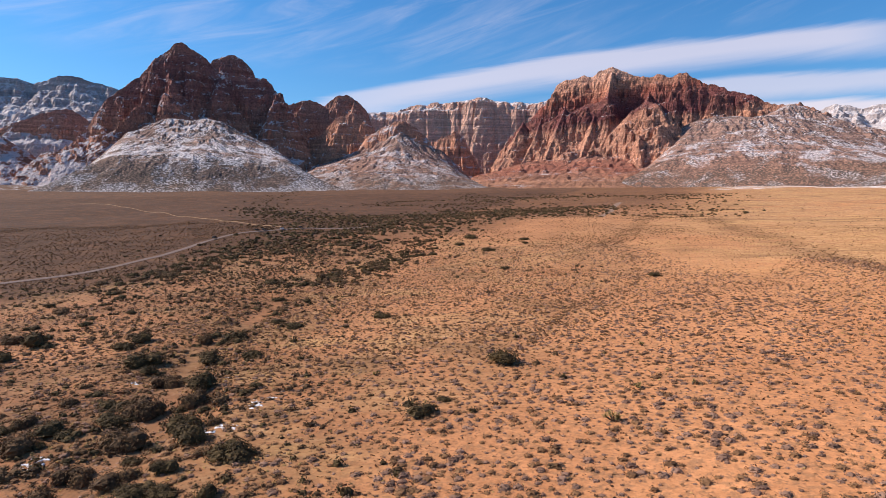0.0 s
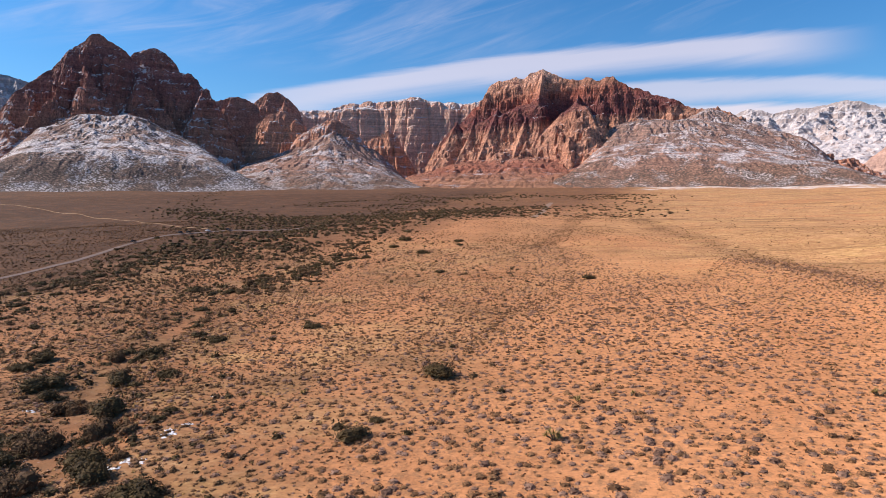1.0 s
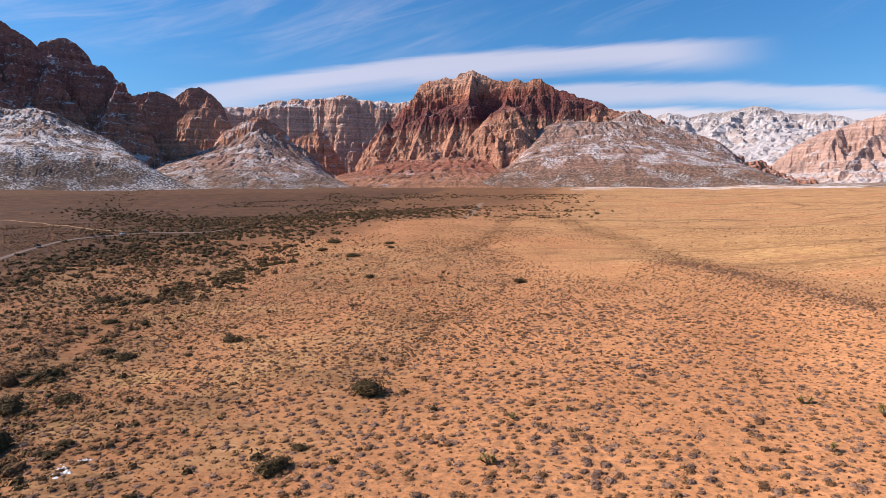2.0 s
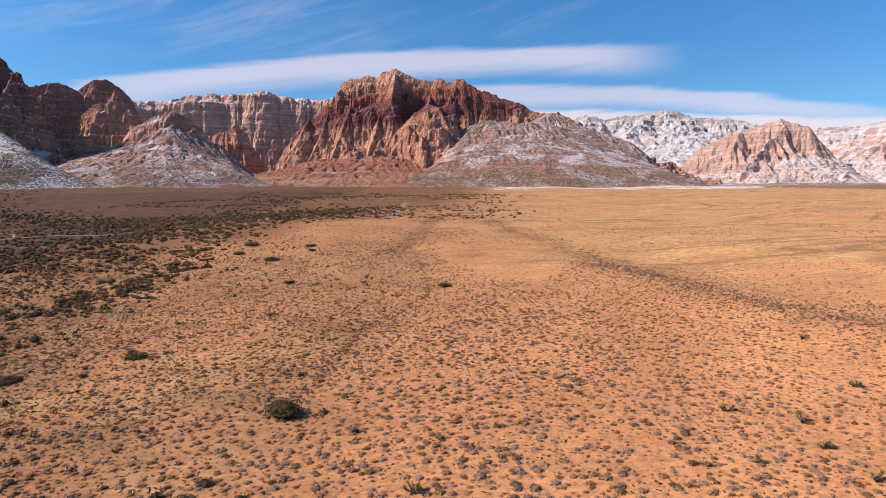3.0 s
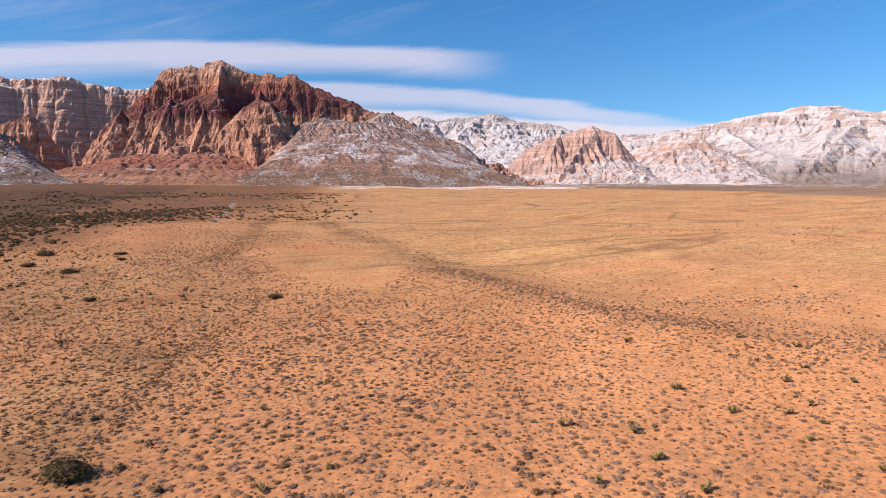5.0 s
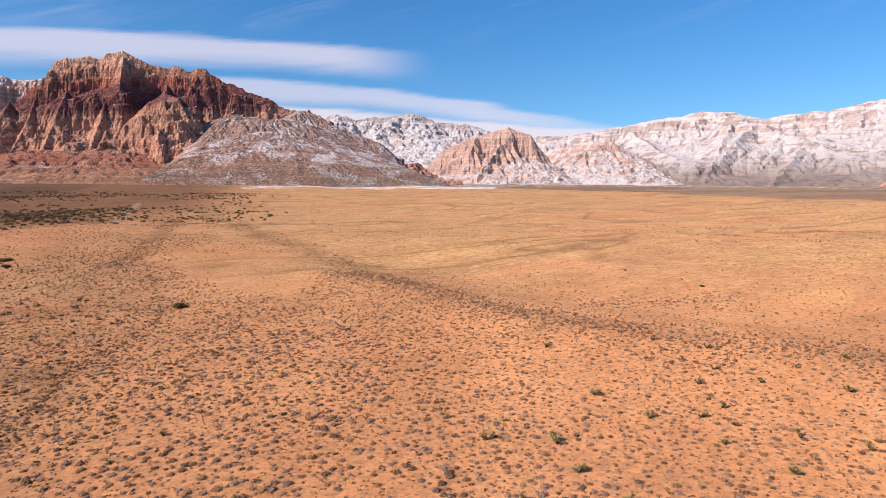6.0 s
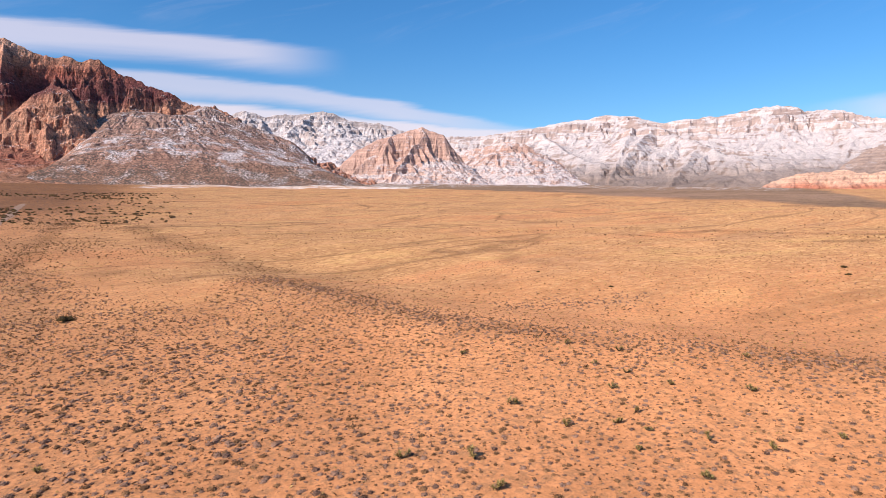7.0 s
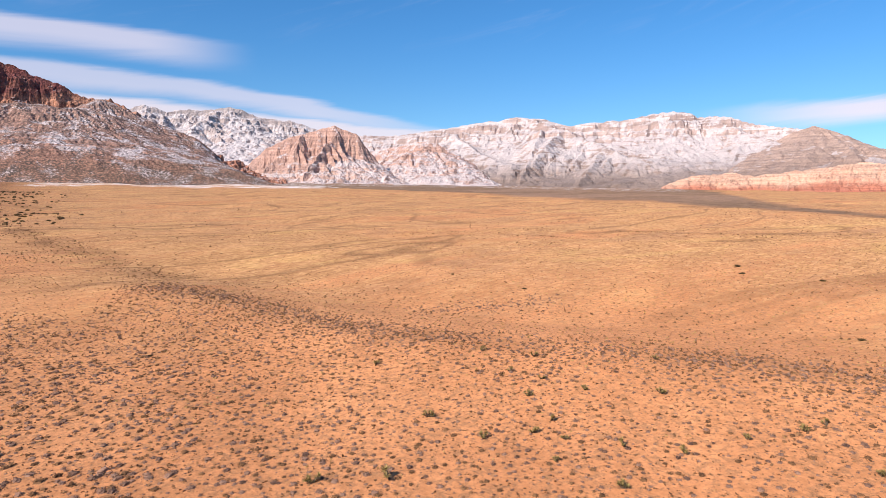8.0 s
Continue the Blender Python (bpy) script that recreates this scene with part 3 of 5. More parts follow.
    order = np.zeros(len(u), np.int64)
    order[used] = np.arange(len(used))
    return mesh_from(name, np.stack([x, y, best], 1)[used], order[faces], mat)


def mountain(label, category, pieces):
    base = new("mountain")
    tagged(base, label, category, "mountains round the plain")
    for name, me in pieces:
        part(name, me, base)
    return base


TAN, PALE, RED, PURPLE = (0.49, 0.25, 0.165), (0.60, 0.36, 0.26), (0.33, 0.115, 0.08), (0.165, 0.06, 0.06)

# red-brown rock whose base colour is darkened in place of cloud shade
rock_dark = rock_material("shade_darkened_sandstone", 100, 700, [(0.0, TAN), (0.35, (0.36, 0.18, 0.125)), (0.6, (0.27, 0.12, 0.10)), (0.8, (0.235, 0.105, 0.095)), (1.0, (0.33, 0.16, 0.125))], 0.4, 0.8, 0.52, 0.3, 0.7)
rock_mixed = rock_material("canyon_sandstone", 100, 560, [(0.0, (0.40, 0.21, 0.15)), (0.45, TAN), (0.75, (0.37, 0.19, 0.145)), (1.0, (0.37, 0.18, 0.135))], 0.28, 0.8, 0.60, 0.3, 0.7)
rock_mesa = rock_material("mesa_sandstone", 200, 600, [(0.0, (0.44, 0.26, 0.20)), (0.5, (0.62, 0.39, 0.30)), (1.0, (0.58, 0.37, 0.29))], 0.18, 0.9, 0.60, 0.3, 0.5, (380, 520))
rock_tan = rock_material("banded_sandstone", 130, 640, [(0.0, (0.40, 0.20, 0.135)), (0.08, TAN), (0.36, (0.48, 0.265, 0.18)), (0.50, (0.44, 0.235, 0.16)), (0.56, PURPLE), (0.70, (0.20, 0.075, 0.07)), (0.80, RED), (0.88, TAN), (1.0, PALE)], 0.75, 0.7, 0.82, 0.3, 0.75, (-200, -100), 0.12)
talus_snowy = rock_material("snowy_talus", 60, 330, [(0.0, (0.25, 0.17, 0.13)), (0.5, (0.27, 0.175, 0.135)), (1.0, (0.31, 0.20, 0.155))], 0.2, 0.8, 0.78, 1.0, 0.6, (-200, -100), 0.0, 0.7, 0.3, relief=0.3, drift=0.6)
talus_red = rock_material("red_talus", 60, 340, [(0.0, (0.36, 0.20, 0.13)), (0.3, (0.32, 0.18, 0.13)), (1.0, (0.30, 0.20, 0.165))], 0.25, 0.7, 0.86, 0.95, 0.6, (-200, -100), 0.0, 0.8, 0.3, relief=0.3, drift=0.6)
red_fan = rock_material("red_soil_fan", 60, 230, [(0.0, (0.42, 0.225, 0.13)), (0.35, (0.40, 0.20, 0.125)), (0.6, (0.34, 0.13, 0.085)), (1.0, (0.38, 0.20, 0.14))], 0.1, 0.55, 1.05, 0.35)
# far ranges: snow on rock painted paler, with distance haze in the base colour
far_snow = rock_material("hazy_snowy_range", 60, 640, [(0.0, (0.45, 0.36, 0.33)), (0.5, (0.39, 0.33, 0.315)), (1.0, (0.32, 0.29, 0.29))], 0.18, 0.58, 0.60, 0.3, 0.3, relief=0.4, strata=0.5)
far_white = rock_material("hazy_white_range", 60, 640, [(0.0, (0.185, 0.135, 0.105)), (0.2, (0.24, 0.185, 0.16)), (0.55, (0.38, 0.30, 0.275)), (1.0, (0.35, 0.275, 0.255))], 0.12, 0.5, 0.55, 0.35, 0.25, (120, 300), ledges=1.8, bare=0.12, relief=0.3, strata=0.28)
pink_rock = rock_material("pink_sandstone", 100, 400, [(0.0, (0.47, 0.34, 0.29)), (0.5, (0.46, 0.305, 0.25)), (1.0, (0.49, 0.32, 0.26))], 0.35, 0.6, 0.66, 0.3, 0.4, relief=0.7)
brown_hill = rock_material("brown_hillside", 60, 460, [(0.0, (0.25, 0.18, 0.145)), (0.6, (0.36, 0.275, 0.235)), (1.0, (0.38, 0.28, 0.235))], 0.12, 0.5, 1.0, 0.3, 0.4, relief=0.4)
calico = rock_material("red_and_buff_sandstone", 60, 200, [(0.0, (0.48, 0.18, 0.12)), (0.25, (0.52, 0.23, 0.155)), (0.4, (0.64, 0.42, 0.31)), (1.0, (0.66, 0.45, 0.34))], 0.1, 0.2, 1.2, 0.2, 0.4)

PEAK = [(-2251, 1567, 191), (-2217, 1613, 273), (-2189, 1652, 336), (-2158, 1692, 418), (-2115, 1746, 486), (-2076, 1792, 530),
        (-2041, 1831, 601), (-2006, 1869, 640), (-1970, 1908, 694), (-1933, 1945, 655), (-1888, 1989, 604), (-1848, 2026, 572),
        (-1782, 2084, 566), (-1739, 2120, 566), (-1709, 2144, 535), (-1689, 2161, 465), (-1669, 2175, 388), (-1633, 2203, 278)]
DOME = [(-2026, 2134, 668), (-1996, 2161, 690), (-1965, 2190, 694), (-1930, 2221, 678), (-1903, 2244, 645)]
APRON = [(-1822, 1519, 226), (-1776, 1572, 281), (-1734, 1619, 317), (-1696, 1658, 312), (-1643, 1711, 323), (-1609, 1743, 306), (-1545, 1800, 240), (-1485, 1850, 195)]
mountain("dark red pyramid mountain with snow-dusted talus apron", "mountain", [
    ("cliff", massif_mesh("peak_cliff", [(PEAK, 330, 2.8, 0.6), (DOME, 400, 3.0, 0.8)], 4.5, rock_dark, 100, 62, 1.15, 420, 230, 0.75, 26.0, (280, 1.35, 1.9, 230), rain=1, slant=-0.4)),
    ("talus", massif_mesh("peak_talus", [(APRON, 0, 1.0, 0.62), ([(-1734, 1619, 290), (-1800, 1680, 300)], 0, 1, 0.62), ([(-1643, 1711, 290), (-1720, 1790, 300)], 0, 1, 0.62)], 5.5, talus_snowy, 120, 90, 0.8, 700, 230, 0.0, hollow=280.0, carve=0.10)),
])
mountain("snow-streaked grey mountain range far behind the plain", "mountain range", [
    ("slope", massif_mesh("far_slope", [([(-3560, 1600, 640), (-3400, 1900, 690), (-3319, 2033, 676), (-3281, 2093, 682), (-3242, 2153, 661), (-3207, 2205, 688), (-3178, 2247, 717), (-3140, 2299, 721),
                                          (-3109, 2341, 703), (-3061, 2404, 692), (-3002, 2478, 670), (-2920, 2573, 643), (-2700, 2800, 560)], 60, 1.4, 0.75)], 9.0, far_snow, 140, 110, 0.8, 900, 230, 0.5, 36.0, (400, 0.7, 0.95, 120), 0.0, 640.0, 2, 0.09, lumpy=0.2)),
])
mountain("rugged brown buttress with snow in its gullies", "mountain", [
    ("cliff", massif_mesh("buttress_cliff", [([(-2769, 1686, 361), (-2732, 1746, 390), (-2692, 1807, 432), (-2650, 1868, 455), (-2619, 1911, 452), (-2580, 1963, 409)], 200, 2.0, 0.7)], 6.0, rock_mixed, 160, 60, 0.9, 460, 230, 0.35, 30.0, (220, 1.0, 1.5, 120), lumpy=0.6)),
])
mountain("dark shaded rocky foothill beside the plain", "hill", [
    ("slope", massif_mesh("foothill_slope", [([(-2420, 1200, 330), (-2347, 1318, 298), (-2300, 1399, 276), (-2266, 1454, 236), (-2234, 1502, 198), (-2210, 1538, 171)], 80, 1.2, 0.6)], 8.0, rock_dark, 180, 60, 0.8, 460, 230, 0.3, 30.0, (240, 0.7, 1.0, 90), lumpy=0.5)),
])
mountain("cluster of brown canyon towers over a gorge", "mountain", [
    ("cliff", massif_mesh("tower_cliff", [
        ([(-1806, 2322, 477), (-1760, 2357, 505), (-1703, 2399, 513), (-1679, 2416, 503), (-1647, 2438, 489), (-1611, 2462, 532), (-1561, 2494, 544), (-1523, 2517, 524), (-1488, 2539, 476), (-1461, 2554, 399)], 280, 3.0, 0.7),
        ([(-1590, 2235, 279), (-1526, 2278, 370), (-1486, 2305, 419), (-1434, 2337, 433), (-1393, 2362, 419), (-1372, 2374, 361)], 240, 2.4, 0.8),
        ([(-1348, 2238, 252), (-1317, 2256, 322), (-1267, 2285, 351), (-1205, 2318, 387), (-1142, 2350, 366), (-1106, 2367, 325), (-1067, 2385, 259), (-1024, 2404, 196)], 160, 2.0, 0.75),
        ([(-1164, 2539, 308), (-1107, 2564, 345), (-1060, 2584, 365), (-1025, 2598, 333), (-978, 2616, 245), (-954, 2625, 195)], 220, 2.6, 0.9)], 5.0, rock_mixed, 200, 60, 1.1, 460, 230, 0.65, 30.0, (260, 1.3, 1.9, 220), 0.5, rain=1, slant=0.4)),
    ("talus", massif_mesh("tower_talus", [([(-1420, 2000, 140), (-1324, 2052, 172), (-1251, 2098, 216), (-1136, 2162, 255), (-1058, 2202, 218), (-957, 2248, 164)], 0, 1, 0.52),
                                          ([(-1136, 2162, 250), (-1190, 2290, 330)], 0, 1, 0.6)], 6.5, talus_red, 220, 80, 0.9, 700, 230, 0.0, hollow=280.0, carve=0.10)),
])
mountain("long snow-capped sandstone mesa behind the canyon", "mesa", [
    ("cliff", massif_mesh("mesa_cliff", [([(-1760, 2780, 500), (-1685, 2828, 514), (-1622, 2865, 515), (-1532, 2914, 517), (-1466, 2948, 547), (-1319, 3017, 559), (-1182, 3073, 588), (-1122, 3096, 594),
                                           (-1044, 3123, 581), (-974, 3146, 566), (-876, 3175, 561), (-792, 3197, 576), (-709, 3216, 597)], 55, 0.5, 2.6)], 7.0, rock_mesa, 240, 120, 0.6, 620, 230, 0.65, 30.0, (420, 0.75, 1.9, 150, 90.0), 0.1, rain=1, lumpy=0.5, slant=0.4)),
])
CREST_B = [(-895, 2593, 192), (-856, 2606, 270), (-798, 2625, 350), (-717, 2648, 422), (-659, 2663, 485), (-625, 2671, 551), (-584, 2681, 569),
           (-522, 2694, 581), (-481, 2701, 574), (-449, 2707, 603), (-408, 2713, 617), (-374, 2718, 606), (-335, 2723, 583), (-251, 2733, 569),
           (-163, 2739, 565), (-109, 2742, 570), (-62, 2744, 538), (-3, 2745, 520), (60, 2744, 491), (110, 2743, 476), (160, 2740, 457),
           (214, 2737, 429), (264, 2733, 419), (295, 2729, 429), (342, 2724, 405)]
SHOULDER = [(342, 2724, 405), (377, 2737, 378), (462, 2724, 304), (533, 2711, 264), (614, 2694, 258), (671, 2680, 233), (717, 2668, 191), (762, 2656, 165)]
mountain("banded tan and dark red sandstone mountain", "mountain", [
    ("cliff", massif_mesh("banded_cliff", [
        (CREST_B, 300, 2.5, 0.7), (SHOULDER, 30, 1.4, 0.62),
        ([(-229, 2418, 430), (-278, 2413, 385), (-336, 2405, 325), (-396, 2396, 264), (-456, 2385, 200)], 230, 1.6, 0.8),
        ([(-229, 2418, 430), (-190, 2375, 398), (-150, 2332, 325), (-112, 2290, 245), (-84, 2255, 178)], 260, 1.5, 0.8),
        ([(-712, 2470, 372), (-735, 2385, 270), (-768, 2290, 160)], 230, 1.6, 0.8),
        ([(-549, 2505, 428), (-566, 2400, 310), (-589, 2282, 170)], 240, 1.6, 0.8),
        ([(-425, 2525, 440), (-432, 2410, 315), (-451, 2262, 175)], 240, 1.6, 0.8),
        ([(-640, 2490, 390), (-655, 2400, 280), (-680, 2300, 165)], 230, 1.8, 0.8),
        ([(-229, 2418, 430), (-240, 2560, 425), (-250, 2700, 500)], 200, 2.2, 0.8),
        ([(-388, 2524, 464), (-484, 2507, 423), (-580, 2487, 393), (-677, 2462, 339), (-753, 2440, 267), (-806, 2422, 181)], 200, 1.8, 0.8),
        ([(-388, 2524, 464), (-395, 2620, 520), (-400, 2700, 590)], 150, 2.0, 0.8)], 4.4, rock_tan, 300, 70, 1.05, 520, 230, 0.7, 30.0, (420, 0.95, 1.9, 130, 75.0), 0.4, 640.0, 1, 0.05, 0.12, slant=0.7)),
    ("talus", massif_mesh("banded_talus", [
        ([(-102, 2472, 303), (-60, 2474, 328), (-4, 2475, 337), (67, 2474, 341), (158, 2470, 330), (254, 2480, 315), (363, 2466, 267), (471, 2448, 200), (560, 2430, 150)], 0, 1, 0.62),
        ([(158, 2470, 330), (250, 2640, 410)], 0, 1, 0.62), ([(363, 2466, 267), (480, 2640, 290)], 0, 1, 0.6)], 5.5, talus_red, 330, 90, 0.8, 700, 230, 0.12, 24.0, hollow=340.0, carve=0.10)),
    ("fan", massif_mesh("red_fan", [([(-860, 2300, 140), (-600, 2290, 190), (-400, 2300, 200), (-200, 2310, 195), (-40, 2300, 190)], 0, 1, 0.33)], 8.0, red_fan, 345, 60, 1.0, 620, 230, 0.4, 16.0)),
])
mountain("snow-covered ribbed mountain behind a gap", "mountain", [
    ("slope", massif_mesh("ribbed_slope", [([(300, 4250, 560), (525, 4230, 584), (629, 4216, 627), (746, 4197, 591), (837, 4180, 603), (943, 4157, 607), (1065, 4127, 625), (1123, 4112, 637), (1202, 4090, 612),
                                             (1286, 4064, 580), (1384, 4032, 568), (1495, 3992, 560), (1619, 3943, 515), (1752, 3886, 466)], 40, 1.3, 0.6)], 11.0, far_snow, 360, 110, 0.7, 1300, 230, 0.45, 36.0, (300, 0.45, 0.72, 100), 0.0, 640.0, 2, 0.10, 0.0, 300.0, 0.15)),
])
mountain("craggy pink sandstone hill dusted with snow", "hill", [
    ("cliff", massif_mesh("pink_cliff", [([(831, 2896, 179), (935, 2864, 279), (1047, 2825, 339), (1112, 2800, 356), (1185, 2769, 377), (1226, 2752, 396), (1261, 2736, 372), (1317, 2709, 355), (1347, 2694, 312),
                                           (1381, 2677, 266), (1432, 2650, 193)], 150, 1.7, 0.5)], 5.0, pink_rock, 380, 80, 0.65, 620, 230, 0.3, 30.0, (170, 0.75, 1.3, 110), 0.3, carve=0.03, lumpy=0.6)),
])
mountain("low pale sandstone knoll at the mountain foot", "hill", [
    ("cliff", massif_mesh("knoll_cliff", [([(1560, 3060, 300), (1660, 3002, 326), (1791, 2925, 363), (1882, 2867, 345), (1945, 2824, 303), (2045, 2753, 242)], 50, 0.9, 0.5)], 9.0, pink_rock, 400, 70, 0.7, 620, 230, 0.2, 30.0, (190, 0.5, 0.8, 110), 0.0, carve=0.03, lumpy=0.25)),
])
RANGE = [(1692, 4095, 450), (1973, 3967, 494), (2180, 3856, 496), (2383, 3734, 529), (2514, 3647, 553), (2674, 3531, 591), (2766, 3458, 598),
         (2871, 3371, 623), (3002, 3255, 609), (3072, 3189, 576), (3139, 3121, 559), (3218, 3040, 571), (3318, 2930, 582), (3389, 2847, 586),
         (3479, 2735, 614), (3563, 2623, 630), (3623, 2539, 617), (3653, 2496, 582), (3699, 2426, 589), (3752, 2342, 580), (3803, 2258, 539),
         (3866, 2147, 512), (3924, 2038, 491), (3977, 1931, 471)]
mountain("long snow-covered limestone ridge with grey ledges", "mountain range", [
    ("slope", massif_mesh("ridge_slope", [(RANGE, 70, 1.1, 0.62)], 11.0, far_white, 420, 170, 0.45, 1500, 230, 0.7, 44.0, (520, 0.36, 0.5, 80), 0.0, 650.0, 2, 0.05, 0.0, 380.0, 0.12)),
])
mountain("smooth brown hill behind the red sandstone", "hill", [
    ("slope", massif_mesh("hill_slope", [([(3389, 1976, 338), (3455, 1856, 382), (3491, 1785, 420), (3526, 1716, 443), (3559, 1645, 423), (3590, 1575, 375), (3619, 1505, 322), (3653, 1419, 283), (3694, 1306, 242), (3760, 1000, 180)], 30, 0.8, 0.5)],
                          11.0, brown_hill, 440, 90, 0.6, 900, 230, 0.15, 30.0, (260, 0.45, 0.6, 90), 0.0, lumpy=0.1)),
])
mountain("low buff and red sandstone outcrop at the plain's edge", "outcrop", [
    ("cliff", massif_mesh("outcrop_cliff", [([(2350, 1742, 120), (2396, 1677, 148), (2480, 1547, 158), (2524, 1473, 146), (2592, 1347, 161), (2635, 1260, 172), (2673, 1174, 189), (2694, 1124, 191), (2719, 1061, 183), (2760, 946, 166), (2790, 700, 140)], 60, 0.9, 0.5)],
                            7.0, calico, 460, 40, 0.9, 330, 150, 0.3, 20.0, (90, 0.5, 0.9, 70))),
])


# ---- plants ----
rng = np.random.default_rng(7)


def leaf_dome(n, size, seed, flat=0.62, hollow=0.55, up=0.3):
    """n small leaf clumps (bent triangles pairs) spread through a dome of radius 0.5."""
    g = np.random.default_rng(seed)
    way = g.normal(size=(n, 3))
    way[:, 2] = np.abs(way[:, 2])
    way /= np.linalg.norm(way, axis=1)[:, None]
    lobes = 0.75 + 0.45 * fbm(way[:, 0] * 2 + 9, way[:, 1] * 2 + way[:, 2], seed)
    rad = 0.5 * lobes * (hollow + (1 - hollow) * g.random(n) ** 0.5)
    mid = way * rad[:, None] * (1, 1, flat * 1.6)
    out = way + 0.55 * g.normal(size=(n, 3)) + (0, 0, up)
    a = np.cross(out, g.normal(size=(n, 3)))
    a /= np.linalg.norm(a, axis=1)[:, None]
    b = np.cross(a, out)
    b /= np.linalg.norm(b, axis=1)[:, None]
    s = size * (0.6 + 0.8 * g.random(n))[:, None]
    v = np.stack([mid - a * s, mid + b * s * 0.7, mid + a * s, mid - b * s * 0.7 + np.cross(a, b) * s * 0.3], 1)
    v[..., 2] = np.maximum(v[..., 2], 0.0)
    k = np.arange(n)[:, None] * 4
    return v.reshape(-1, 3), np.concatenate([k + (0, 1, 2), k + (0, 2, 3)])


def core_dome(seed, flat, wide=0.4, nu=7, nv=3):
    """A lumpy dome that fills a plant's inside."""
    g = np.random.default_rng(seed)
    rows = []
    for j in range(nv):
        e = math.pi / 2 * j / nv
        t = np.arange(nu) * 2 * math.pi / nu + 0.3 * j
        r = wide * math.cos(e) * (0.75 + 0.5 * g.random(nu))
        rows.append(np.stack([r * np.cos(t), r * np.sin(t), np.full(nu, wide * 1.6 * flat * math.sin(e))], 1))
    v = np.concatenate([*rows, [[0, 0, wide * 1.6 * flat]]])
    f = []
    for j in range(nv - 1):
        for i in range(nu):
            a, b = j * nu + i, j * nu + (i + 1) % nu
            f += [(a, b, b + nu), (a, b + nu, a + nu)]
    top = (nv - 1) * nu
    f += [(top + i, top + (i + 1) % nu, nv * nu) for i in range(nu)]
    return v, np.array(f)


def joined(pieces):
    vs, fs, at = [], [], 0
    for v, f in pieces:
        vs.append(v)
        fs.append(f + at)
        at += len(v)
    return np.concatenate(vs), np.concatenate(fs)


def scatter(name, templates, x, y, width, mat, tall=1.0, sink=0.04):
    """All plants of one kind in one mesh."""
    pick = rng.integers(0, len(templates), len(x))
    z = ground_z(x, y) - sink
    pieces = []
    for k, (tv, tf) in enumerate(templates):
        s = np.where(pick == k)[0]
        if not len(s):
            continue
        a = rng.random(len(s)) * 2 * math.pi
        c, n, w = np.cos(a)[:, None], np.sin(a)[:, None], width[s][:, None]
        h = w * tall * (0.8 + 0.4 * rng.random(len(s)))[:, None]
        vx = (tv[None, :, 0] * c - tv[None, :, 1] * n) * w + x[s][:, None]
        vy = (tv[None, :, 0] * n + tv[None, :, 1] * c) * w + y[s][:, None]
        vz = tv[None, :, 2] * h + z[s][:, None]
        f = (tf[None] + np.arange(len(s))[:, None, None] * len(tv)).reshape(-1, 3)
        pieces.append((np.stack([vx, vy, vz], -1).reshape(-1, 3), f))
    return mesh_from(name, *joined(pieces), mat)


def sector(r0, r1, per, a0=-64.0, a1=74.0):
    """Evenly jittered places in a sector of the plain, one for each `per` square metres."""
    gap = math.sqrt(per)
    n = int(r1 / gap) + 1
    gx, gy = np.meshgrid(np.arange(-n, n), np.arange(-n // 3, n))
    x = ((gx + 0.5 * (gy % 2)) * gap).ravel() + rng.uniform(-0.42, 0.42, gx.size) * gap
    y = (gy * gap).ravel() + rng.uniform(-0.42, 0.42, gx.size) * gap
    r, a = np.hypot(x, y), np.degrees(np.arctan2(x, y))
    keep = (r > r0) & (r < r1) & (a > a0) & (a < a1)
    return x[keep] + 4.0, y[keep] + 4.0


def off_road(x, y):
    return (line_distance(x, y, ROAD)[0] > 5) & (line_distance(x, y, WASH_NEAR)[0] > 1.0) & (line_distance(x, y, TRAIL)[0] > 4)


grey_shrub = plant_material("grey_shrub_twigs", (0.074, 0.039, 0.027), (0.30, 0.175, 0.118))
brown_shrub = plant_material("brown_shrub_twigs", (0.065, 0.032, 0.016), (0.245, 0.128, 0.06))
tuft_twig = plant_material("dry_tuft_twigs", (0.082, 0.040, 0.020), (0.29, 0.148, 0.07))
green_leaf = plant_material("evergreen_leaves", (0.020, 0.013, 0.006), (0.110, 0.072, 0.028), 0.8)
dry_leaf = plant_material("dry_brown_leaves", (0.038, 0.021, 0.011), (0.165, 0.092, 0.042), 0.8)
straw = plant_material("dry_grass_straw", (0.24, 0.135, 0.05), (0.46, 0.29, 0.11))
bark = plain_material("grey_bark", (0.12, 0.085, 0.06), 0.9)

SHRUBS = [joined([leaf_dome(40, 0.066, 20 + k, 0.54, 0.72), core_dome(40 + k, 0.46, 0.37, 6, 2)]) for k in range(10)]
BRUSH = [joined([leaf_dome(26, 0.098, 30 + k, 0.6, 0.62), core_dome(50 + k, 0.52, 0.34, 5, 2)]) for k in range(8)]
TUFTS = [joined([leaf_dome(4, 0.23, 60 + k, 0.42, 0.5)]) for k in range(6)]
TINY = [joined([leaf_dome(3, 0.3, 65 + k, 0.4, 0.5)]) for k in range(6)]
SPARSE = [joined([leaf_dome(16, 0.105, 120 + k, 0.52, 0.72), core_dome(130 + k, 0.46, 0.38, 5, 2)]) for k in range(8)]
MIDDLE = [joined([leaf_dome(6, 0.18, 70 + k, 0.58, 0.7), core_dome(75 + k, 0.5, 0.36, 5, 1)]) for k in range(8)]
LOW = [joined([leaf_dome(4, 0.22, 80 + k, 0.55), core_dome(90 + k, 0.55, 0.40, 5, 1)]) for k in range(6)]


def stuff(name, me, label, category):
    tagged(new(name, me), label, category, kind="stuff")


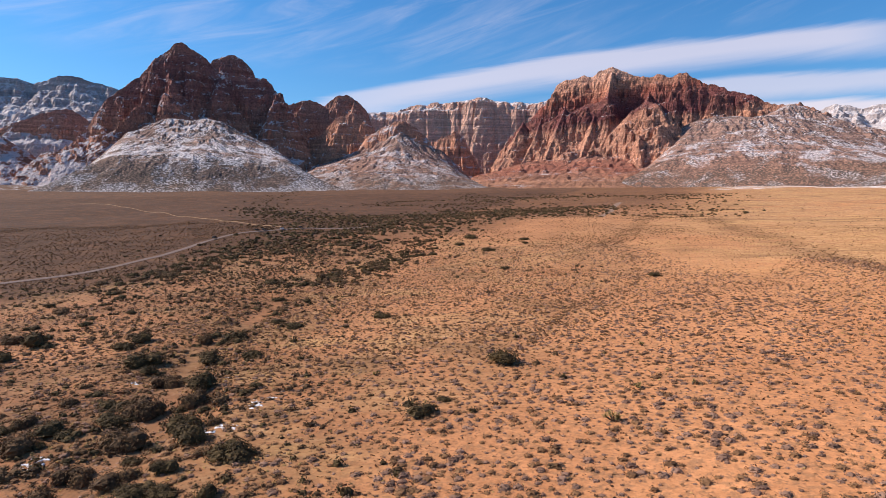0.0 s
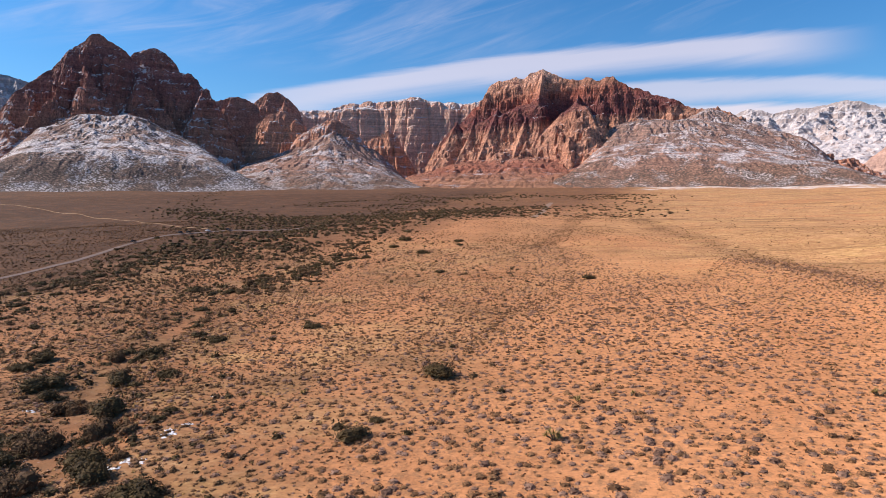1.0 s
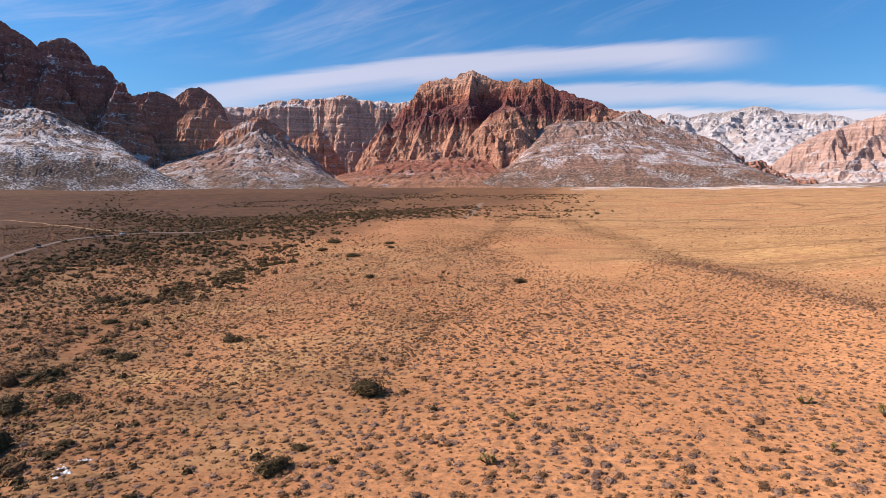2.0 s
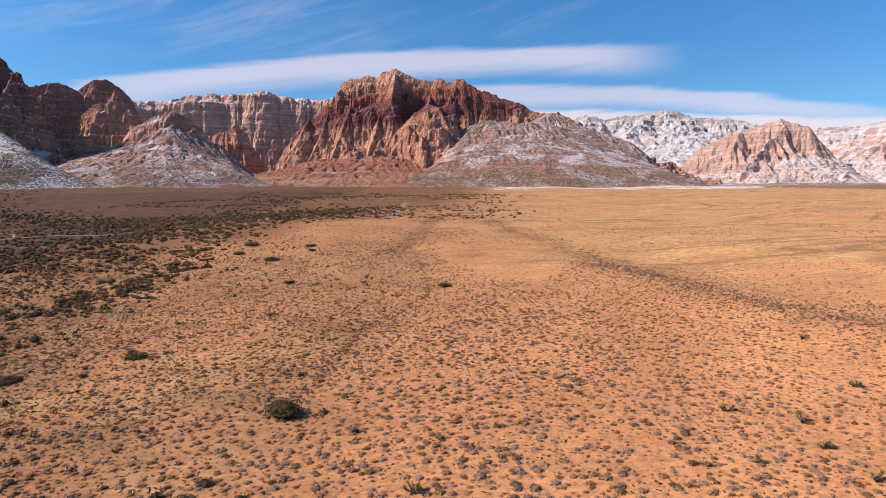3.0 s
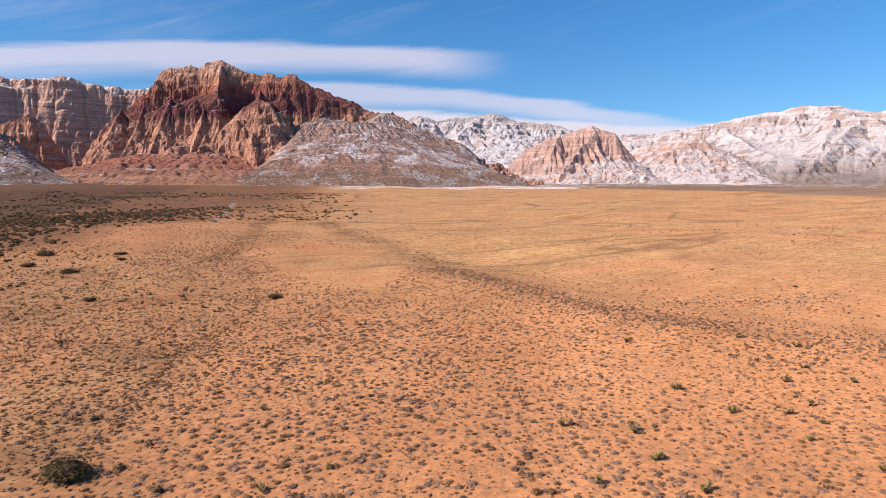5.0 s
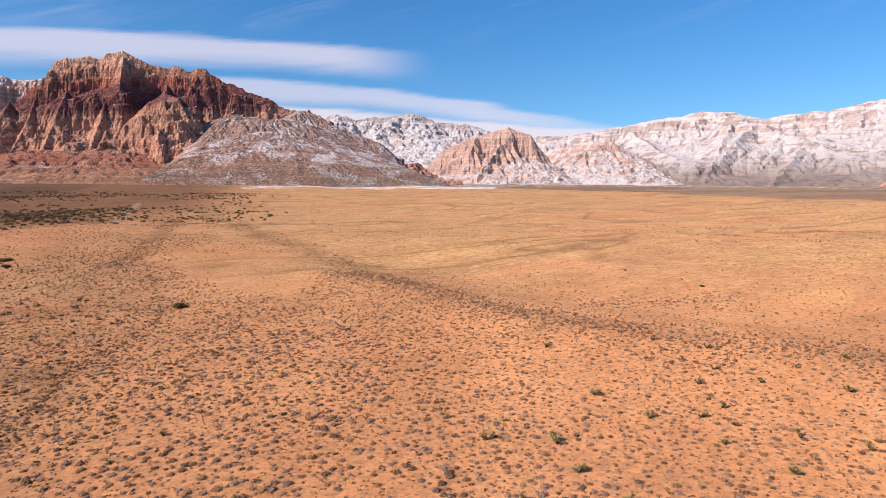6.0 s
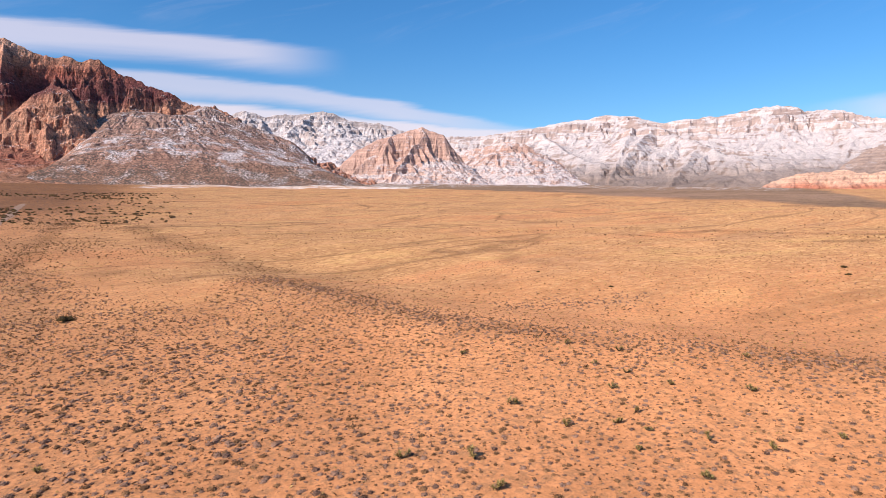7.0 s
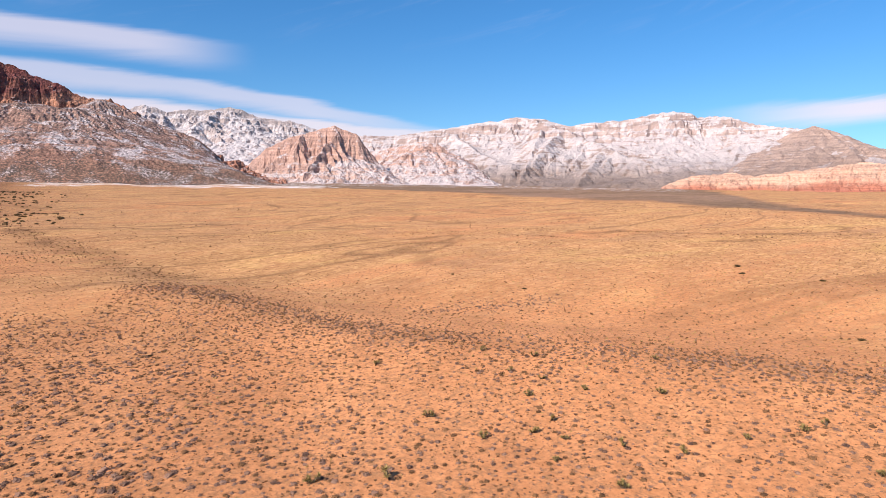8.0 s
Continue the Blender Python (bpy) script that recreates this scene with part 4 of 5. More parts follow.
def dense_edge(x, y):
    """How far the thick scrub reaches, by direction: it stops at the crest of the low rise."""
    az = np.degrees(np.arctan2(x, y))
    return np.interp(az, [-70, -30, -5, 0, 5.5, 8, 11, 16, 21, 27, 35, 47, 58, 75], [420, 460, 330, 235, 212, 250, 255, 213, 182, 164, 151, 143, 138, 140])


def shrub_fields():
    # near field
    x, y = sector(44, 340, 1.6)
    r = np.hypot(x, y)
    inside = fade(1.06, 0.97, r / dense_edge(x, y) + 0.08 * (fbm(x / 20, y / 20, 29) - 0.5))
    clump = fbm(x / 11, y / 11, 31, 3)
    dens = (0.58 + 0.42 * fade(0.3, 0.6, clump)) * (0.82 + 0.25 * fade(10, 60, x)) * (1 - 0.3 * fade(150, 280, r)) * (0.12 + 0.88 * inside)
    keep = off_road(x, y) & (rng.random(len(x)) < dens)
    x, y, r = x[keep], y[keep], r[keep]
    w = (0.56 + 1.2 * rng.random(len(x)) ** 2.0) * (1 + 0.12 * fade(110, 60, r))
    w = w * (0.6 + 0.4 * inside[keep]) * (1 - 0.26 * fade(10, 60, x))
    grey = rng.random(len(x)) < 0.62 - 0.25 * fade(0, -60, x)
    near, mid = r < 115, (r >= 115) & (r < 180)
    far = r >= 180
    for name, pick, shapes, mat, label in (
            ("grey_shrubs", grey & near, SHRUBS, grey_shrub, "low grey desert shrubs scattered over orange soil"),
            ("brown_shrubs", ~grey & near, SHRUBS, brown_shrub, "low dry brown shrubs scattered over orange soil"),
            ("middle_grey_shrubs", grey & mid, SPARSE, grey_shrub, "low grey desert shrubs dotted over the orange plain"),
            ("middle_brown_shrubs", ~grey & mid, SPARSE, brown_shrub, "low dry brown shrubs dotted over the orange plain"),
            ("more_grey_shrubs", grey & far, MIDDLE, grey_shrub, "low grey desert shrubs farther over the plain"),
            ("more_brown_shrubs", ~grey & far, MIDDLE, brown_shrub, "low dry brown shrubs farther over the plain")):
        stuff("shrubs", scatter(name, shapes, x[pick], y[pick], w[pick], mat, 0.75), label, "shrubs")
    x, y = sector(0, 44, 2.2, -180, 180)
    half = rng.random(len(x)) < 0.55
    w = 0.5 + 0.9 * rng.random(len(x)) ** 2
    stuff("shrubs", scatter("under_grey_shrubs", SPARSE, x[half], y[half], w[half], grey_shrub, 0.75), "low grey desert shrubs on orange soil", "shrubs")
    stuff("shrubs", scatter("under_brown_shrubs", SPARSE, x[~half], y[~half], w[~half], brown_shrub, 0.75), "low dry brown shrubs on orange soil", "shrubs")
    x, y = sector(44, 240, 1.75)
    r = np.hypot(x, y)
    keep = off_road(x, y) & (rng.random(len(x)) < (0.42 + 0.6 * fade(0.35, 0.6, fbm(x / 8, y / 8, 33, 3))) * (0.75 + 0.6 * fade(0, -60, x)) * fade(1.15, 0.95, r / dense_edge(x, y)))
    x, y = x[keep], y[keep]
    w = 0.34 + 0.55 * rng.random(len(x))
    stuff("shrub_tufts", scatter("tufts", TUFTS, x, y, w, tuft_twig), "small dry brown tufts on bare orange soil", "tufts")
    x, y = sector(44, 300, 6.5)
    keep = off_road(x, y) & (rng.random(len(x)) < 0.1 + fade(0.45, 0.65, fbm(x / 16, y / 16, 35, 3)) * fade(40, -30, x))
    x, y = x[keep], y[keep]
    stuff("grass_tufts", scatter("grass", TUFTS, x, y, 0.4 + 0.45 * rng.random(len(x)), straw, 0.9), "dry golden grass tufts between the shrubs", "grass")
    # small dry tufts of the open plain
    x, y = sector(125, 430, 5.0)
    keep = off_road(x, y) & (rng.random(len(x)) < (0.35 + 0.65 * fade(0.36, 0.6, fbm(x / 18, y / 30, 39, 3))) * fade(-200, -130, x))
    x, y = x[keep], y[keep]
    pale = rng.random(len(x)) < 0.35
    stuff("grass_tufts", scatter("plain_grass", TINY, x[pale], y[pale], 0.4 + 0.45 * rng.random(pale.sum()), straw), "dry golden grass tufts over the open plain", "grass")
    stuff("shrub_tufts", scatter("plain_tufts", TINY, x[~pale], y[~pale], 0.38 + 0.45 * rng.random((~pale).sum()), tuft_twig), "small dry brown tufts over the open plain", "tufts")
    # brown scrub on the far side of the road
    x, y = sector(215, 720, 8.0, -74, -22)
    keep = off_road(x, y) & (past_road(x, y) < 25) & (rng.random(len(x)) < 0.45 + 0.5 * fade(0.35, 0.6, fbm(x / 22, y / 22, 45, 3)))
    x, y = x[keep], y[keep]
    pale = rng.random(len(x)) < 0.3
    stuff("grass_tufts", scatter("far_side_grass", TINY, x[pale], y[pale], 1.0 + 0.8 * rng.random(pale.sum()), tuft_twig), "dry brown grass tufts beyond the road", "grass")
    stuff("shrub_tufts", scatter("far_side_scrub", TINY, x[~pale], y[~pale], 1.1 + 0.9 * rng.random((~pale).sum()), brown_shrub), "low dark brown scrub beyond the road", "tufts")
    # taller brush on both sides of the wash
    x, y = sector(50, 420, 6.5, -66, -8)
    keep = off_road(x, y) & (rng.random(len(x)) < (0.12 + 0.7 * fade(0.4, 0.62, fbm(x / 15, y / 15, 43, 3)) * (0.65 + 0.35 * fade(120, 200, y))) * (0.08 + 0.92 * fade(-30, 25, brush_limit(y) - x)) * fade(10, 50, past_road(x, y)))
    x, y = x[keep], y[keep]
    w = 1.1 + 1.5 * rng.random(len(x)) ** 1.6
    half = rng.random(len(x)) < 0.6
    stuff("shrubs", scatter("brown_brush", BRUSH, x[half], y[half], w[half], dry_leaf), "taller dry brown brush beside the wash", "shrubs")
    stuff("shrubs", scatter("olive_brush", BRUSH, x[~half], y[~half], w[~half], green_leaf), "taller dark olive brush beside the wash", "shrubs")
    # middle distance
    x, y = sector(330, 800, 14)
    r = np.hypot(x, y)
    dens = 0.2 + 0.8 * fade(0.38, 0.62, fbm(x / 26, y / 26, 37, 3))
    dens = dens * (1 - 0.9 * fade(-60, 60, x)) * (1 - 0.5 * fade(450, 800, r)) * (0.4 + 0.6 * fade(-10, 20, past_road(x, y)))
    keep = off_road(x, y) & (rng.random(len(x)) < dens)
    x, y = x[keep], y[keep]
    stuff("shrubs", scatter("distant_shrubs", LOW, x, y, 0.75 + 0.8 * rng.random(len(x)), brown_shrub), "distant low brown shrubs over the plain", "shrubs")
    # the shrubby crest of the low rise and the dry course behind it
    for line, n, wide, low, mat in ((CREST, 1300, 4, 0.45, grey_shrub), (CREST, 1000, 5, 0.4, brown_shrub), (DIP, 420, 9, 0.5, brown_shrub), (PATCH, 330, 4.5, 0.5, grey_shrub), (COURSE, 520, 6, 0.7, brown_shrub), (SWALE_TOP, 620, 5, 0.7, brown_shrub), (SWALE, 480, 1.3, 0.6, brown_shrub), (WASH_NEAR, 900, 15, 0.5, brown_shrub), (WASH_NEAR, 700, 14, 0.7, dry_leaf), (WASH_NEAR, 900, 18, 0.4, straw)):
        s = rng.random(n) * (len(line) - 1)
        cx = np.interp(s, range(len(line)), [p[0] for p in line]) + rng.normal(size=n) * wide
        cy = np.interp(s, range(len(line)), [p[1] for p in line]) + rng.normal(size=n) * wide
        beside = line is WASH_NEAR
        keep = line_distance(cx, cy, WASH_NEAR)[0] > 0.9
        cx, cy = cx[keep], cy[keep]
        stuff("shrubs", scatter("crest_shrubs", BRUSH if beside else LOW, cx, cy, low + 0.6 * rng.random(len(cx)), mat, 0.8),
              "low dry brush along the sandy wash" if beside else "dense low shrubs along a fold of the plain", "shrubs")


shrub_fields()


def tube(points, radii, sides=6):
    """A tapered limb through points."""
    v, f = [], []
    pts = [Vector(p) for p in points]
    for k, (p, r) in enumerate(zip(pts, radii)):
        way = (pts[min(k + 1, len(pts) - 1)] - pts[max(k - 1, 0)]).normalized()
        side = way.orthogonal().normalized()
        other = way.cross(side)
        for i in range(sides):
            a = 2 * math.pi * i / sides
            v.append(p + (side * math.cos(a) + other * math.sin(a)) * r)
    for k in range(len(pts) - 1):
        for i in range(sides):
            a, b = k * sides + i, k * sides + (i + 1) % sides
            f += [(a, b, b + sides), (a, b + sides, a + sides)]
    return np.array([tuple(p) for p in v]), np.array(f)


def bush_meshes(seed, leaves, mat, flat):
    """Crown and limbs of a bush one metre across."""
    g = np.random.default_rng(seed)
    blobs, limbs = [], []
    for k in range(g.integers(5, 8)):
        a, r = g.random() * 2 * math.pi, 0.27 * g.random() ** 0.5
        w = 0.42 + 0.25 * g.random()
        c = np.array([r * math.cos(a), r * math.sin(a), -0.02 + 0.15 * g.random()])
        for v, f in (leaf_dome(leaves // 6, 0.052 if leaves < 700 else 0.031, seed * 17 + k, flat, 0.62), core_dome(seed * 13 + k, flat, 0.33)):
            blobs.append((v * w + c, f))
        limbs.append(tube([(0, 0, -0.05), tuple(c * 0.5 + (0, 0, 0.03)), tuple(c + (0, 0, 0.1))], (0.03, 0.022, 0.012), 5))
    return mesh_from("bush_crown", *joined(blobs), mat), mesh_from("bush_limbs", *joined(limbs), bark)


BUSHES = []
for k in range(9):
    fine = k < 6
    BUSHES.append(bush_meshes(300 + k, 1700 if fine else 400, dry_leaf if k in (2, 5, 8) else green_leaf, 0.55 + 0.1 * (k % 3)))


def bush(x, y, width, which, tall, label, group):
    base = new("bush")
    base.matrix_world = pose(x, y, float(ground_z(x, y)) - 0.05, 0, 0, rng.random() * 360) @ Matrix.Diagonal((width, width, width * tall, 1))
    tagged(base, label, "bush", group)
    crown, limbs = BUSHES[which]
    part("crown", crown, base)
    part("trunk", limbs, base)


GREEN, DRY = "dark green evergreen desert bush on orange soil", "dry brown desert bush beside the sandy wash"
NEAR_BUSHES = [(-139.5, 82.2, 4.6), (-148.1, 94.0, 7.4), (-157.1, 94.6, 5.1), (-120.0, 97.2, 4.7), (-121.5, 104.2, 6.0), (-108.7, 109.7, 5.1),
               (-102.0, 113.8, 5.8), (-102.7, 88.6, 7.8), (-88.4, 80.1, 4.6), (-90.9, 94.4, 6.3), (-84.0, 99.1, 3.7), (-92.5, 63.3, 3.8),
               (-97.4, 83.7, 3.7), (-77.4, 78.3, 5.9), (-71.9, 71.2, 4.5), (-67.0, 77.5, 2.3), (-67.3, 80.6, 2.6), (-77.8, 67.1, 8.1),
               (-83.0, 66.4, 4.2), (-85.5, 65.8, 3.7)]
WASH_BUSHES = [(-89.8, 54.6, 3.1), (-83.0, 53.6, 4.9), (-90.6, 52.0, 3.1), (-80.3, 47.8, 6.5), (-79.1, 50.0, 2.3), (-77.7, 60.1, 4.9),
               (-69.5, 55.2, 5.8), (-65.9, 62.6, 5.5), (-60.4, 59.0, 6.4), (-61.4, 64.8, 2.7), (-49.8, 54.7, 5.4), (-62.9, 51.2, 2.9),
               (-59.4, 45.9, 4.7), (-55.2, 49.4, 3.5), (-50.2, 44.2, 3.6), (-64.9, 39.6, 4.7), (-53.2, 43.0, 4.4), (-44.6, 45.4, 3.1), (-65.6, 44.9, 4.5)]
LONE_BUSHES = [(-29.7, 103.5, 6.2), (-32.4, 75.0, 3.9), (-31.5, 81.8, 2.0), (-75.8, 141.2, 4.0), (-12.5, 222.0, 4.5), (-72.0, 237.9, 3.3),
               (-103.6, 308.9, 5.4), (-139.2, 373.8, 7.4), (-94.0, 343.8, 4.0), (-113.1, 159.7, 3.0), (-155.3, 193.3, 5.6), (-130.3, 165.8, 4.0),
               (-79.0, 128.0, 1.8), (-101.4, 129.4, 2.9), (-92.4, 125.9, 3.9), (-84.1, 99.3, 3.3), (-159.4, 131.5, 3.2), (-200.2, 133.8, 3.2),
               (29.2, 168.6, 1.2), (-101.4, 367.3, 4.7), (-130.5, 333.6, 5.6), (220.1, 154.3, 1.8), (207.0, 145.1, 1.7), (211.0, 121.5, 1.6),
               (139.6, 177.3, 1.4), (159.4, 89.3, 1.2), (136.5, 212.5, 1.2)]


def plant_bushes():
    for k, (x, y, w) in enumerate(NEAR_BUSHES + WASH_BUSHES):
        dry = k % 3 == 2
        bush(x, y, w * (1.22 + 0.2 * rng.random()), (2, 5)[k % 2] if dry else (0, 1, 3, 4)[k % 4], 0.75 + 0.35 * rng.random(), DRY if dry else GREEN, "bushes along the wash")
    for k, (x, y, w) in enumerate(LONE_BUSHES):
        bush(x, y, w * 1.6, (0, 1, 3, 4)[k % 4], 0.75, "lone dark evergreen bush on the open plain", "lone bushes on the plain")
    for line, count, spread, big in ((WASH_MAIN[:5], 84, 17, 6.3), (WASH_EDGE, 60, 8, 6.0), (WASH_SIDE, 28, 5, 4.6), (WASH_NEAR[:4], 24, 5, 4.2), (WASH_NEAR[3:], 38, 9, 3.6)):
        s = rng.random(count) * (len(line) - 1)
        xs = np.interp(s, range(len(line)), [p[0] for p in line]) + rng.normal(size=count) * spread
        ys = np.interp(s, range(len(line)), [p[1] for p in line]) + rng.normal(size=count) * spread
        for k in range(count):
            if off_road(xs[k:k + 1], ys[k:k + 1])[0]:
                which = int(rng.integers(6, 9))
                bush(xs[k], ys[k], big * (0.45 + 0.75 * rng.random()), which, 0.75, DRY if which in (2, 5, 8) else GREEN, "bushes along the wash")
    # thick brush along the edge of the wash
    for line, count, spread, mat, label in ((WASH_EDGE, 130, 7, green_leaf, "dark green brush crowding the edge of the wash"), (WASH_EDGE, 120, 9, dry_leaf, "dry brown brush crowding the edge of the wash"),
                                            (WASH_MAIN, 140, 13, green_leaf, "dark green brush along the main wash"), (WASH_MAIN, 170, 16, dry_leaf, "dry brown brush along the main wash")):
        s = rng.random(count) * (len(line) - 1)
        xs = np.interp(s, range(len(line)), [p[0] for p in line]) + rng.normal(size=count) * spread
        ys = np.interp(s, range(len(line)), [p[1] for p in line]) + rng.normal(size=count) * spread
        keep = off_road(xs, ys)
        xs, ys = xs[keep], ys[keep]
        stuff("bushes", scatter("edge_brush", BRUSH, xs, ys, 1.8 + 2.6 * rng.random(len(xs)) ** 1.5, mat, 0.9), label, "bushes")
    # woods of the far wash, past counting
    far = []
    for line, count, spread in ((WASH_FAR[2:], 800, 26), (WASH_LINK, 1500, 44), (WASH_MAIN[2:], 480, 30), (WASH_FAR[:4], 260, 22)):
        s = rng.random(count) * (len(line) - 1)
        xs = np.interp(s, range(len(line)), [p[0] for p in line]) + rng.normal(size=count) * spread
        ys = np.interp(s, range(len(line)), [p[1] for p in line]) + rng.normal(size=count) * spread
        far.append(np.stack([xs, ys], 1))
    # scrub oak spread over the fan under the canyon mouth
    n = 4200
    xs, ys = -520 + 700 * rng.random(n), 560 + 740 * rng.random(n)
    keep = rng.random(n) < 0.9 * fade(0.42, 0.62, fbm(xs / 70, ys / 70, 51, 3)) * fade(120, -60, xs)
    far.append(np.stack([xs[keep], ys[keep]], 1))
    n = 3200
    xs, ys = -440 + 350 * rng.random(n), 270 + 420 * rng.random(n)
    keep = rng.random(n) < (0.08 + 0.75 * fade(0.4, 0.6, fbm(xs / 32, ys / 32, 53, 3))) * fade(-10, 30, scrub_limit(ys) - xs) * fade(8, 40, past_road(xs, ys))
    far.append(np.stack([xs[keep], ys[keep]], 1))
    xy = np.concatenate(far)
    xy = xy[off_road(xy[:, 0], xy[:, 1])]
    blob = [joined([leaf_dome(7, 0.20, 700 + k, 0.6), core_dome(710 + k, 0.55, 0.42, 6, 2)]) for k in range(5)]
    dry = rng.random(len(xy)) < 0.45
    for pick, mat, label in ((~dry, green_leaf, "dark green scrub oak filling the far wash"), (dry, dry_leaf, "dry brown brush filling the far wash")):
        xs, ys = xy[pick, 0], xy[pick, 1]
        stuff("bushes", scatter("far_bushes", blob, xs, ys, 2.2 + 2.8 * rng.random(len(xs)), mat, 0.9), label, "bushes")


plant_bushes()

# ---- yuccas ----
yucca_leaf = plant_material("yucca_blades", (0.13, 0.092, 0.032), (0.38, 0.275, 0.10), 1.5)
yucca_bark = plain_material("shaggy_yucca_bark", (0.13, 0.09, 0.055), 0.95)


def yucca_meshes(seed):
    g = np.random.default_rng(seed)
    stems, heads = [], []
    for k in range(int(g.integers(4, 7))):
        a, lean, h = g.random() * 6.28, 0.2 + 0.35 * g.random(), 0.22 + 0.42 * g.random()
        top = np.array([lean * math.cos(a), lean * math.sin(a), h])
        stems.append(tube([(0, 0, -0.05), tuple(top * 0.5 + (0.02, 0, 0)), tuple(top)], (0.085, 0.075, 0.06), 6))
        v, f = [], []
        for j in range(34):
            way = g.normal(size=3)
            way[2] = abs(way[2]) * 0.9 - 0.15
            way /= np.linalg.norm(way)
            side = np.cross(way, (0, 0, 1.0))
            side /= np.linalg.norm(side) + 1e-6
            ln = 0.3 + 0.14 * g.random()
            n = len(v)
            v += [top - side * 0.035, top + side * 0.035, top + way * ln * 0.6 + side * 0.025, top + way * ln]
            f += [(n, n + 1, n + 2), (n, n + 2, n + 3)]
        heads.append((np.array(v), np.array(f)))
    return [mesh_from("yucca_stem", v, f, yucca_bark) for v, f in stems], [mesh_from("yucca_head", v, f, yucca_leaf) for v, f in heads]


YUCCAS = [yucca_meshes(800 + k) for k in range(5)]
YUCCA_PLACES = [(44.7, 94.0, 2.4), (36.6, 98.8, 1.9), (60.4, 95.7, 1.6), (58.4, 106.6, 1.6), (67.0, 92.6, 1.3), (73.1, 81.9, 1.5), (77.3, 75.9, 1.3),
                (65.0, 75.3, 1.4), (89.6, 88.6, 1.3), (74.1, 101.9, 1.3), (77.6, 110.5, 1.0), (85.3, 112.9, 1.5), (62.0, 130.5, 1.3), (63.6, 84.9, 0.8),
                (93.7, 69.2, 1.4), (97.2, 68.2, 1.1), (86.2, 72.9, 1.0), (89.6, 58.7, 1.3), (82.1, 97.4, 0.9), (68.8, 88.4, 0.8), (71.2, 93.7, 1.2),
                (79.8, 104.8, 1.0), (100.0, 97.7, 1.1), (80.4, 121.8, 1.1), (43.3, 86.0, 1.6), (33.6, 82.2, 1.4), (44.1, 77.1, 1.7), (-6.2, 120.3, 1.2),
                (-5.5, 78.0, 2.1), (-3.9, 92.1, 1.1), (3.7, 95.2, 0.9), (-49.4, 91.6, 1.0)]
for k, (x, y, w) in enumerate(YUCCA_PLACES):
    base = new("yucca")
    size = 0.5 + 0.62 * w
    base.matrix_world = pose(x, y, float(ground_z(x, y)) - 0.03, 0, 0, rng.random() * 360) @ Matrix.Diagonal((size, size, size, 1))
    tagged(base, "spiky green yucca with shaggy brown stems on orange soil", "yucca", "yuccas on the plain")
    stems, heads = YUCCAS[k % 5]
    for me in stems:
        part("stem", me, base)
    for me in heads:
        part("leaf_rosette", me, base)


# ---- snow left in the wash ----
snow_mat = plain_material("old_snow", (0.70, 0.69, 0.71), 0.7)


def snow_patch(x, y, size, seed):
    """Old snow melting away: a thin irregular sheet with crumbs round it."""
    g = np.random.default_rng(seed)
    pieces = []
    for m in range(int(6 + 10 * size)):
        r0 = size * (0.5 * g.random() ** 2 + 0.05)
        cx, cy = x + g.normal() * size * 0.8, y + g.normal() * size * 0.45
        n, v, f = 9, [(cx, cy, float(ground_z(cx, cy)) + 0.08)], []
        for j, lift in ((0.6, 0.07), (1.0, -0.02)):
            for i in range(n):
                a = 2 * math.pi * i / n
                r = r0 * j * g.uniform(0.4, 1.5)
                px, py = cx + r * math.cos(a), cy + 0.6 * r * math.sin(a)
                v.append((px, py, float(ground_z(px, py)) + lift))
        for i in range(n):
            a, b = 1 + i, 1 + (i + 1) % n
            f += [(0, a, b), (a, a + n, b + n), (a, b + n, b)]
        pieces.append((np.array(v), np.array(f)))
    tagged(new("snow_patch", mesh_from("snow_patch", *joined(pieces), snow_mat, True)), "thin patch of old white snow beside the wash", "snow", "snow patches in the wash", "stuff")


for k, (x, y, s) in enumerate([(-58.9, 63.5, 1.8), (-60.8, 72.4, 1.3), (-62.0, 74.0, 0.9), (-75.3, 46.8, 1.3), (-74.6, 45.0, 0.9), (-60.5, 76.2, 0.8), (-76.0, 62.9, 0.8),
                               (-70.2, 72.6, 0.7), (-94.8, 78.2, 0.9), (-65.1, 88.5, 0.6), (-77.9, 84.6, 0.5)]):
    snow_patch(x, y, s, 900 + k)

# ---- stones in the wash ----
def wash_stones():
    n = 1600
    s = rng.random(n) * 5 + 3
    x = np.interp(s, range(len(WASH_NEAR)), [p[0] for p in WASH_NEAR]) + rng.normal(size=n) * 3.5
    y = np.interp(s, range(len(WASH_NEAR)), [p[1] for p in WASH_NEAR]) + rng.normal(size=n) * 3.5
    stone = plain_material("wash_stone", (0.36, 0.22, 0.15), 0.9)
    shapes = [core_dome(950 + k, 0.45, 0.5, 6, 2) for k in range(6)]
    stuff("stones", scatter("wash_stones", shapes, x, y, 0.15 + 0.5 * rng.random(n) ** 2.5, stone), "reddish stones strewn along the sandy wash", "stones")


wash_stones()

# ---- cars on the road ----
glass = plain_material("car_glass", (0.02, 0.022, 0.025), 0.1)
tyre_mat = plain_material("tyre_rubber", (0.025, 0.025, 0.025), 0.9)
rim_mat = plain_material("wheel_rim", (0.5, 0.5, 0.52), 0.35, 0.8)


